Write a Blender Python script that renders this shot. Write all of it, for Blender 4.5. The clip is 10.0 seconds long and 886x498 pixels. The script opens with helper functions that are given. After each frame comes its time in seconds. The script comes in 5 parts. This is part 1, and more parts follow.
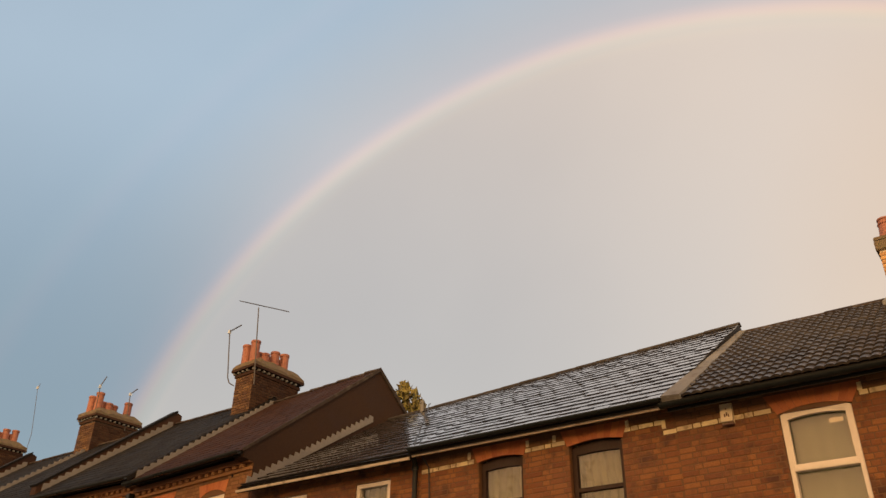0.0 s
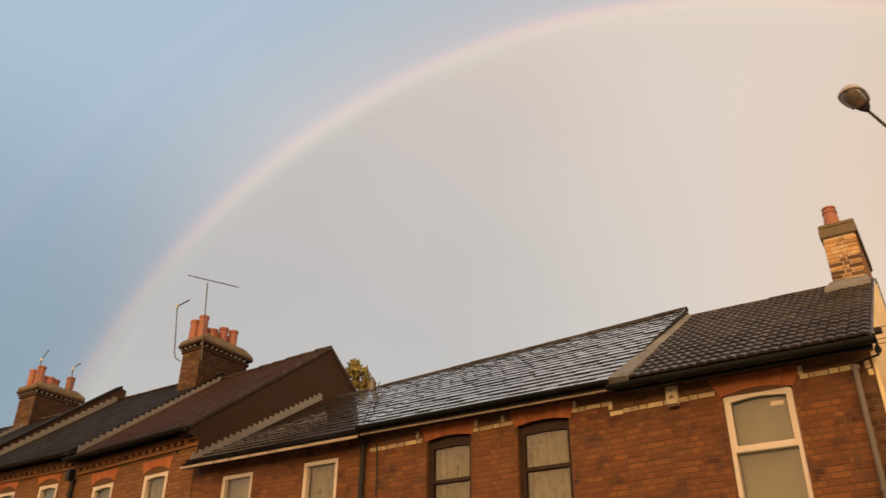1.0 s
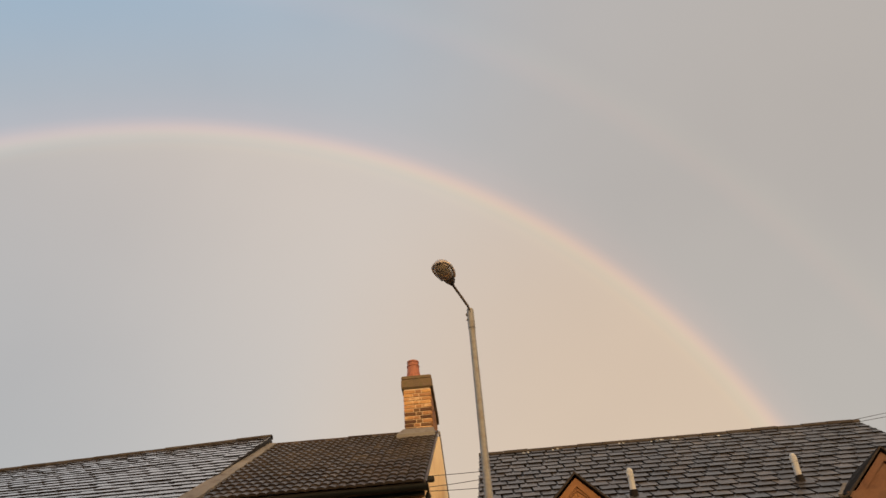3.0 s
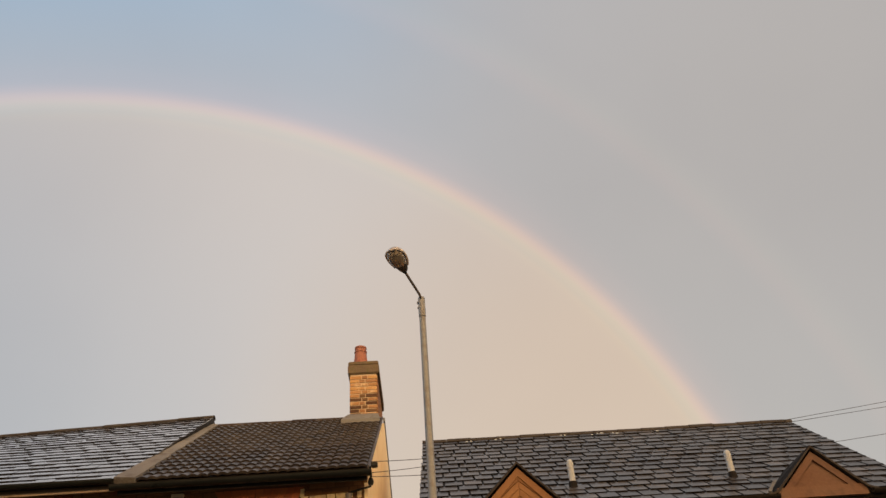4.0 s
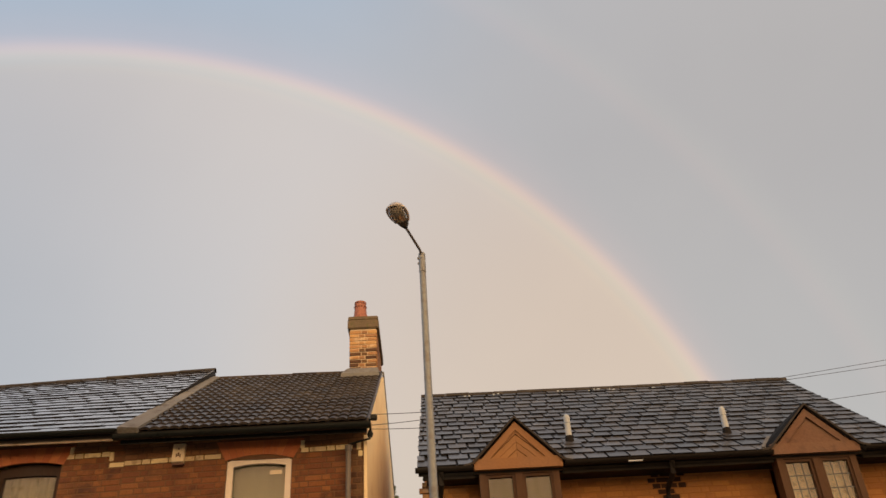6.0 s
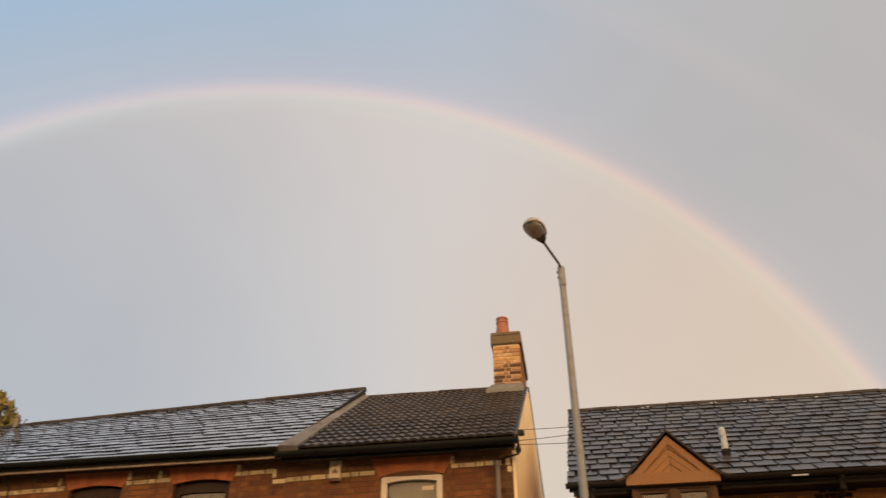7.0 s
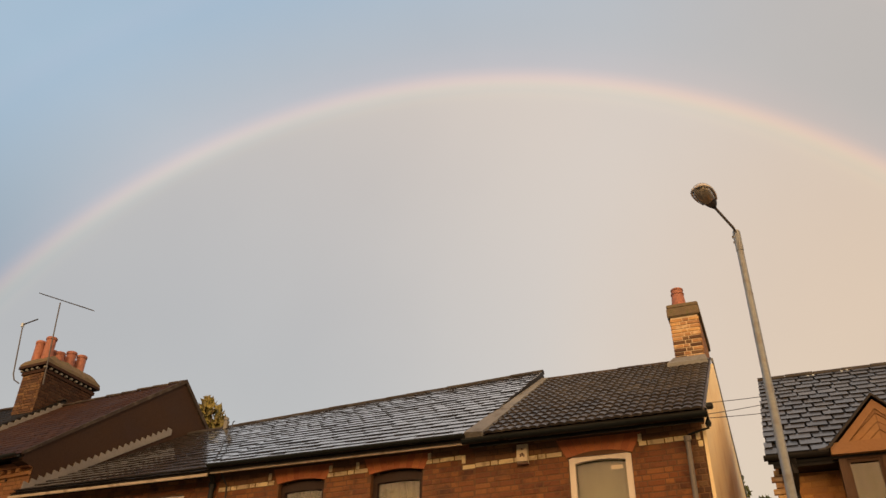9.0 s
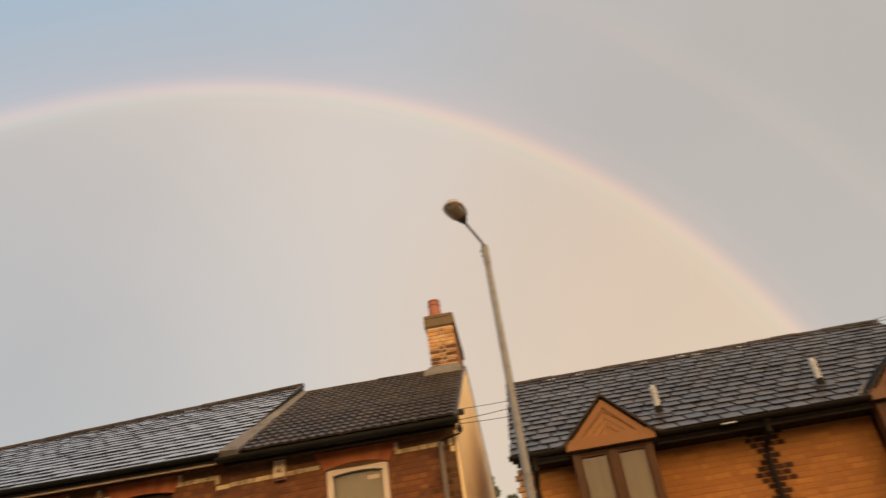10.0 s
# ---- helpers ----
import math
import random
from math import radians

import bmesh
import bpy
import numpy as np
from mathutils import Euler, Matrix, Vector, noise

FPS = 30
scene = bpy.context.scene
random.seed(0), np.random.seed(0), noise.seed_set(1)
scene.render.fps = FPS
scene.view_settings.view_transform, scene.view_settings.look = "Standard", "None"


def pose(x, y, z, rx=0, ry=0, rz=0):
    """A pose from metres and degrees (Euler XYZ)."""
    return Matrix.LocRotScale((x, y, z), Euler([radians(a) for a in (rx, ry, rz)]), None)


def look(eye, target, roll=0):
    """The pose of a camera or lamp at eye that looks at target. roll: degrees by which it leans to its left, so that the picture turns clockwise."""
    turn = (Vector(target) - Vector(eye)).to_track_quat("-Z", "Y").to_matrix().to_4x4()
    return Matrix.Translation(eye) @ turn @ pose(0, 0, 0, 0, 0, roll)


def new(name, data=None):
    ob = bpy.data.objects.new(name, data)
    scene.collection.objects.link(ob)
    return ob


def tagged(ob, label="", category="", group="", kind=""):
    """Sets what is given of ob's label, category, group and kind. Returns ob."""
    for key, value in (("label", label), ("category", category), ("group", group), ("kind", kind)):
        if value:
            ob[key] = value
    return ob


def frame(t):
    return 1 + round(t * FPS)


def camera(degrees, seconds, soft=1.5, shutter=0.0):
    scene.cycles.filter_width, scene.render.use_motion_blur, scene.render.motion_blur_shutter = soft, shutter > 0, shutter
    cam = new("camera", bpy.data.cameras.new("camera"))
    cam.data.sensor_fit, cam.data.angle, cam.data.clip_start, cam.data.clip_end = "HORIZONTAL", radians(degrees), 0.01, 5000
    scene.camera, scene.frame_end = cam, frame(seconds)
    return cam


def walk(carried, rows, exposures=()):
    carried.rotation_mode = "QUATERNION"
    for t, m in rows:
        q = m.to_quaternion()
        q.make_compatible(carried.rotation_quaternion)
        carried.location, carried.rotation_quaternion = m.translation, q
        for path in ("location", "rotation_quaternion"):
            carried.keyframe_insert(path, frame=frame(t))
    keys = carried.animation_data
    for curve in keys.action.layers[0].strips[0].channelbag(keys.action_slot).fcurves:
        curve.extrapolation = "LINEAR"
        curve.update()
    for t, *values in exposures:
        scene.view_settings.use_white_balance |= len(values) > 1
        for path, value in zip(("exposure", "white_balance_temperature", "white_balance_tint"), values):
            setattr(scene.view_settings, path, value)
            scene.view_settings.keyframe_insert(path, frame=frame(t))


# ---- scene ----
cam = camera(57.353, 10.0, soft=1.45, shutter=0.25)
ROWS = [
    (0.00, look((-0.002, 0.102, 1.648), (-5.1962, 7.0371, 6.6403), 1.047)),
    (0.50, look((-0.045, 0.136, 1.656), (-5.1910, 7.1819, 6.5427), 1.700)),
    (0.70, look((-0.052, 0.131, 1.664), (-5.2007, 7.2571, 6.4286), 1.326)),
    (1.00, look((-0.032, 0.167, 1.673), (-4.8267, 7.5269, 6.4525), 0.578)),
    (1.30, look((-0.030, 0.127, 1.645), (-4.3313, 7.6084, 6.6972), -1.754)),
    (1.50, look((0.003, 0.112, 1.652), (-3.6883, 7.6682, 7.0627), -0.587)),
    (1.60, look((0.010, 0.114, 1.643), (-3.2840, 7.7774, 7.1586), -1.244)),
    (1.90, look((0.034, 0.104, 1.637), (-2.0025, 7.7797, 7.7151), -1.974)),
    (2.00, look((0.052, 0.094, 1.648), (-1.6634, 7.8915, 7.6695), -2.278)),
    (2.20, look((0.058, 0.069, 1.639), (-1.0354, 8.0500, 7.5644), -4.027)),
    (2.50, look((0.067, 0.032, 1.625), (-0.5720, 8.1756, 7.3932), -4.390)),
    (3.00, look((0.077, 0.028, 1.596), (-0.0945, 8.1056, 7.4892), -4.721)),
    (3.20, look((0.072, 0.023, 1.591), (0.1059, 8.1595, 7.4055), -4.791)),
    (4.30, look((0.047, -0.004, 1.566), (0.5562, 8.2095, 7.2476), -4.249)),
    (4.50, look((0.064, 0.005, 1.555), (0.6619, 8.3033, 7.1038), -4.031)),
    (5.00, look((0.076, -0.007, 1.549), (0.9351, 8.2759, 7.0856), -4.414)),
    (5.20, look((0.054, -0.007, 1.546), (0.9798, 8.3666, 6.9327), -4.855)),
    (6.30, look((0.037, -0.008, 1.568), (0.1074, 8.4713, 6.8694), -2.801)),
    (6.50, look((0.047, -0.017, 1.561), (-0.1309, 8.4204, 6.9258), -2.015)),
    (7.00, look((0.039, -0.067, 1.539), (-1.2442, 8.1842, 7.0416), -0.437)),
    (7.50, look((0.004, -0.120, 1.514), (-2.5008, 8.0298, 6.7393), 0.203)),
    (7.60, look((-0.014, -0.127, 1.509), (-2.7013, 7.9679, 6.7291), 0.331)),
    (8.00, look((0.004, -0.168, 1.514), (-3.2713, 7.6834, 6.7693), 1.272)),
    (8.50, look((0.016, -0.163, 1.519), (-3.2955, 7.6271, 6.8433), 2.140)),
    (9.00, look((0.019, -0.118, 1.530), (-3.2137, 7.7068, 6.8507), 1.090)),
    (9.50, look((0.054, -0.138, 1.528), (-2.4420, 7.9803, 6.8068), 0.077)),
    (9.70, look((0.070, -0.121, 1.527), (-1.8587, 8.1481, 6.8086), -2.295)),
    (10.00, look((0.094, -0.097, 1.526), (-0.3457, 8.3809, 6.8109), -8.805)),
]
EXPOSURES = ((0.0, 0.15, 6800, 12), (1.0, 0.17, 6800, 12), (1.5, 0.12, 6750, 12), (2.5, 0.01, 6700, 11), (3.0, -0.02, 6480, 10), (4.5, -0.02, 6220, 10), (5.2, -0.03, 6150, 10),
             (6.5, 0.07, 6060, 10), (7.2, 0.08, 6180, 10), (8.0, 0.12, 6400, 10), (9.0, 0.10, 6500, 10), (9.7, 0.09, 6550, 10), (10.0, 0.09, 6480, 10))
walk(cam, ROWS, EXPOSURES)

# ---------------------------------------------------------------- world and sun
BOW_AXIS = Vector((-0.3068, 0.9513, 0.0285)).normalized()   # centre of the rainbow
SUN_EL = radians(2.5)
SUN_DIR = Vector((0.3115, -0.9477, math.tan(SUN_EL))).normalized()

world = bpy.data.worlds.new("evening_sky")
scene.world = world
world.use_nodes = True
wt = world.node_tree
wt.nodes.clear()


def wn(kind, **props):
    n = wt.nodes.new(kind)
    for k, v in props.items():
        if k == "operation":
            n.operation = v
        elif k == "blend_type":
            n.blend_type = v
        elif k == "data_type":
            n.data_type = v
        elif k == "interpolation_type":
            n.interpolation_type = v
    return n


def wdot(direction):
    n = wn("ShaderNodeVectorMath", operation="DOT_PRODUCT")
    wt.links.new(sky_dir, n.inputs[0])
    n.inputs[1].default_value = direction
    return n.outputs["Value"]


def wrange(value, a, b, lo=0.0, hi=1.0):
    n = wn("ShaderNodeMapRange", interpolation_type="SMOOTHSTEP")
    wt.links.new(value, n.inputs["Value"])
    for k, v in (("From Min", a), ("From Max", b), ("To Min", lo), ("To Max", hi)):
        n.inputs[k].default_value = v
    return n.outputs["Result"]


def wmix(fac, a, b, blend="MIX"):
    n = wn("ShaderNodeMix", data_type="RGBA", blend_type=blend)
    ins = [s for s in n.inputs if s.type == "RGBA"]
    for sock, v in ((n.inputs[0], fac), (ins[0], a), (ins[1], b)):
        if isinstance(v, (int, float)):
            sock.default_value = v
        elif isinstance(v, tuple):
            sock.default_value = (*v, 1)
        else:
            wt.links.new(v, sock)
    return [s for s in n.outputs if s.type == "RGBA"][0]


tc = wn("ShaderNodeTexCoord")
nrm = wn("ShaderNodeVectorMath", operation="NORMALIZE")
wt.links.new(tc.outputs["Generated"], nrm.inputs[0])
sky_dir = nrm.outputs["Vector"]
ac = wn("ShaderNodeMath", operation="ARCCOSINE")
wt.links.new(wdot(BOW_AXIS), ac.inputs[0])
angle = ac.outputs[0]                       # radians from the rainbow's centre


def direction(az, el):
    az, el = radians(az), radians(el)
    return (math.sin(az) * math.cos(el), math.cos(az) * math.cos(el), math.sin(el))


SKY_GREY = (0.458, 0.436, 0.426)
SKY_BLUE = (0.325, 0.428, 0.535)
SKY_WARM = (0.635, 0.465, 0.322)
VEIL = (0.588, 0.506, 0.442)
SKY_SUNSET = (2.5, 1.36, 0.56)
outside = wmix(wrange(wdot(direction(-62, 32)), 0.50, 0.96), SKY_GREY, SKY_BLUE)
inside = wmix(wrange(wdot(direction(-54, 4)), 0.58, 0.98, 0.0, 1.0), VEIL, (0.388, 0.380, 0.385))
inside = wmix(wrange(wdot((0, 0, 1)), 0.42, 0.14, 0.0, 0.40), inside, (0.445, 0.408, 0.388))
inside = wmix(wrange(wdot(direction(18, 14)), 0.82, 1.0, 0.0, 0.9), inside, SKY_WARM)
outside = wmix(wrange(angle, radians(52.0), radians(43.0), 0.0, 0.55), outside, (0.462, 0.428, 0.410))
outside = wmix(wrange(wdot(direction(36, 20)), 0.70, 0.98, 0.0, 0.9), outside, (0.442, 0.391, 0.347))
outside = wmix(wrange(wdot(direction(-62, -2)), 0.74, 0.97), outside, (0.172, 0.248, 0.325))
# light from the rain inside the bow, dark band outside it
veiled = wmix(wrange(angle, radians(42.4), radians(41.0)), outside, inside)
ramp = wn("ShaderNodeValToRGB")
span = wn("ShaderNodeMapRange")
wt.links.new(angle, span.inputs["Value"])
span.inputs["From Min"].default_value, span.inputs["From Max"].default_value = radians(38), radians(54)
wt.links.new(span.outputs["Result"], ramp.inputs["Fac"])
cr = ramp.color_ramp
cr.interpolation = "CARDINAL"
BOW = ((38.0, (0, 0, 0)), (40.2, (0, 0, 0)), (41.1, (0.014, 0.012, 0.003)), (41.6, (0.070, 0.048, 0.008)),
       (41.95, (0.158, 0.086, 0.010)), (42.3, (0.212, 0.086, 0.014)), (42.7, (0.142, 0.050, 0.014)), (43.2, (0.055, 0.018, 0.008)), (44.3, (0.018, 0.006, 0.004)), (45.9, (0, 0, 0)),
       (50.3, (0, 0, 0)), (51.5, (0.021, 0.008, 0.004)), (52.4, (0.012, 0.0095, 0.004)), (53.7, (0, 0, 0)))
while len(cr.elements) > 1:
    cr.elements.remove(cr.elements[0])
for n, (deg, col) in enumerate(BOW):
    e = cr.elements[0] if n == 0 else cr.elements.new((deg - 38) / 16)
    e.position, e.color = (deg - 38) / 16, (*col, 1)
# the bow is faint at its left foot and strongest at its right one
strength = wrange(wdot(direction(30, 12)), 0.35, 1.0, 0.80, 1.65)
glow = wmix(strength, (0, 0, 0), ramp.outputs["Color"])
rainbow = wmix(1.0, veiled, glow, "ADD")
noise_n = wn("ShaderNodeTexNoise")
wt.links.new(sky_dir, noise_n.inputs["Vector"])
noise_n.inputs["Scale"].default_value, noise_n.inputs["Detail"].default_value = 2.2, 4
clouded = wmix(1.0, rainbow, wmix(wrange(noise_n.outputs[0], 0.3, 0.7), (0.965, 0.965, 0.97), (1.03, 1.03, 1.025)), "MULTIPLY")
lit = wmix(wrange(wdot(SUN_DIR), -0.1, 1.0), clouded, SKY_SUNSET)
bg_veil, bg_sky = wn("ShaderNodeBackground"), wn("ShaderNodeBackground")
wt.links.new(lit, bg_veil.inputs["Color"])
bg_veil.inputs["Strength"].default_value = 1.0
sky = wn("ShaderNodeTexSky")
sky.sky_type, sky.sun_disc = "NISHITA", False
sky.sun_elevation, sky.sun_rotation = SUN_EL, math.atan2(SUN_DIR.x, SUN_DIR.y)
wt.links.new(sky.outputs["Color"], bg_sky.inputs["Color"])
bg_sky.inputs["Strength"].default_value = 0.06
add = wn("ShaderNodeAddShader")
wt.links.new(bg_veil.outputs[0], add.inputs[0])
wt.links.new(bg_sky.outputs[0], add.inputs[1])
wo = wn("ShaderNodeOutputWorld")
wt.links.new(add.outputs[0], wo.inputs["Surface"])

sun = new("sun", bpy.data.lights.new("sun", "SUN"))
sun.data.energy, sun.data.angle, sun.data.color = 1.1, radians(2.0), (1.0, 0.71, 0.41)
sun.matrix_world = look(SUN_DIR * 50, (0, 0, 0))

# ---------------------------------------------------------------- materials


def surface(name, c1, c2, rough=(0.6, 0.9), fine=40.0, coarse=2.0, bump=0.3, vary=0.0, metal=0.0, stain=None, spec=0.5, streak=0.0, wet=0.0, film=0.20):
    """A node material: two colours mixed by fine grain and broad patches, an optional stain colour, bump and a change from piece to piece."""
    m = bpy.data.materials.new(name)
    m.use_nodes = True
    t = m.node_tree
    N, L = t.nodes, t.links
    p = N["Principled BSDF"]
    p.inputs["Metallic"].default_value = metal
    p.inputs["Specular IOR Level"].default_value = spec
    p.inputs["Coat Weight"].default_value, p.inputs["Coat Roughness"].default_value, p.inputs["Coat IOR"].default_value = wet, film, 1.5
    geo = N.new("ShaderNodeNewGeometry")
    pos = geo.outputs["Position"]
    if streak:
        mp = N.new("ShaderNodeMapping")
        L.new(pos, mp.inputs["Vector"])
        mp.inputs["Scale"].default_value = (1, 1, streak)
        pos = mp.outputs["Vector"]
    a, b = N.new("ShaderNodeTexNoise"), N.new("ShaderNodeTexNoise")
    for n, s, d in ((a, fine, 5), (b, coarse, 3)):
        L.new(pos, n.inputs["Vector"])
        n.inputs["Scale"].default_value, n.inputs["Detail"].default_value = s, d

    def mixer(fac, x, y, blend="MIX"):
        n = N.new("ShaderNodeMix")
        n.data_type, n.blend_type = "RGBA", blend
        ins = [q for q in n.inputs if q.type == "RGBA"]
        for sock, v in ((n.inputs[0], fac), (ins[0], x), (ins[1], y)):
            if isinstance(v, (int, float)):
                sock.default_value = v
            elif isinstance(v, tuple):
                sock.default_value = (*v, 1)
            else:
                L.new(v, sock)
        return [q for q in n.outputs if q.type == "RGBA"][0]

    def ranged(v, lo, hi, x, y):
        n = N.new("ShaderNodeMapRange")
        L.new(v, n.inputs["Value"])
        for k, q in (("From Min", lo), ("From Max", hi), ("To Min", x), ("To Max", y)):
            n.inputs[k].default_value = q
        return n.outputs["Result"]

    both = N.new("ShaderNodeMath")
    both.operation = "ADD"
    L.new(ranged(a.outputs[0], 0.3, 0.7, 0.0, 0.5), both.inputs[0])
    L.new(ranged(b.outputs[0], 0.3, 0.7, 0.0, 0.5), both.inputs[1])
    col = mixer(both.outputs[0], c1, c2)
    if stain:
        c = N.new("ShaderNodeTexNoise")
        L.new(pos, c.inputs["Vector"])
        c.inputs["Scale"].default_value, c.inputs["Detail"].default_value = coarse * 2.7, 6
        col = mixer(ranged(c.outputs[0], 0.52, 0.68, 0.0, 0.8), col, stain)
    if vary:
        info = N.new("ShaderNodeObjectInfo")
        s = N.new("ShaderNodeMath")
        s.operation = "ADD"
        L.new(info.outputs["Random"], s.inputs[0])
        L.new(geo.outputs["Random Per Island"], s.inputs[1])
        f = N.new("ShaderNodeMath")
        f.operation = "FRACT"
        L.new(s.outputs[0], f.inputs[0])
        h = N.new("ShaderNodeHueSaturation")
        L.new(col, h.inputs["Color"])
        L.new(ranged(f.outputs[0], 0, 1, 1 - vary, 1 + vary), h.inputs["Value"])
        w = N.new("ShaderNodeMath")
        w.operation = "MULTIPLY_ADD"
        L.new(f.outputs[0], w.inputs[0])
        w.inputs[1].default_value, w.inputs[2].default_value = 0.03 * min(1, vary * 2), 0.5 - 0.015 * min(1, vary * 2)
        L.new(w.outputs[0], h.inputs["Hue"])
        col = h.outputs["Color"]
    L.new(col, p.inputs["Base Color"])
    L.new(ranged(b.outputs[0], 0.3, 0.7, *rough), p.inputs["Roughness"])
    if bump:
        bn = N.new("ShaderNodeBump")
        bn.inputs["Strength"].default_value, bn.inputs["Distance"].default_value = bump, 0.01
        L.new(a.outputs[0], bn.inputs["Height"])
        L.new(bn.outputs["Normal"], p.inputs["Normal"])
    return m


def glass(name, colour=(0.95, 0.97, 0.96), rough=0.02, clear=1.0):
    m = bpy.data.materials.new(name)
    m.use_nodes = True
    p = m.node_tree.nodes["Principled BSDF"]
    p.inputs["Base Color"].default_value = (*colour, 1)
    p.inputs["Roughness"].default_value, p.inputs["IOR"].default_value = rough, 1.45
    p.inputs["Transmission Weight"].default_value = clear
    return m


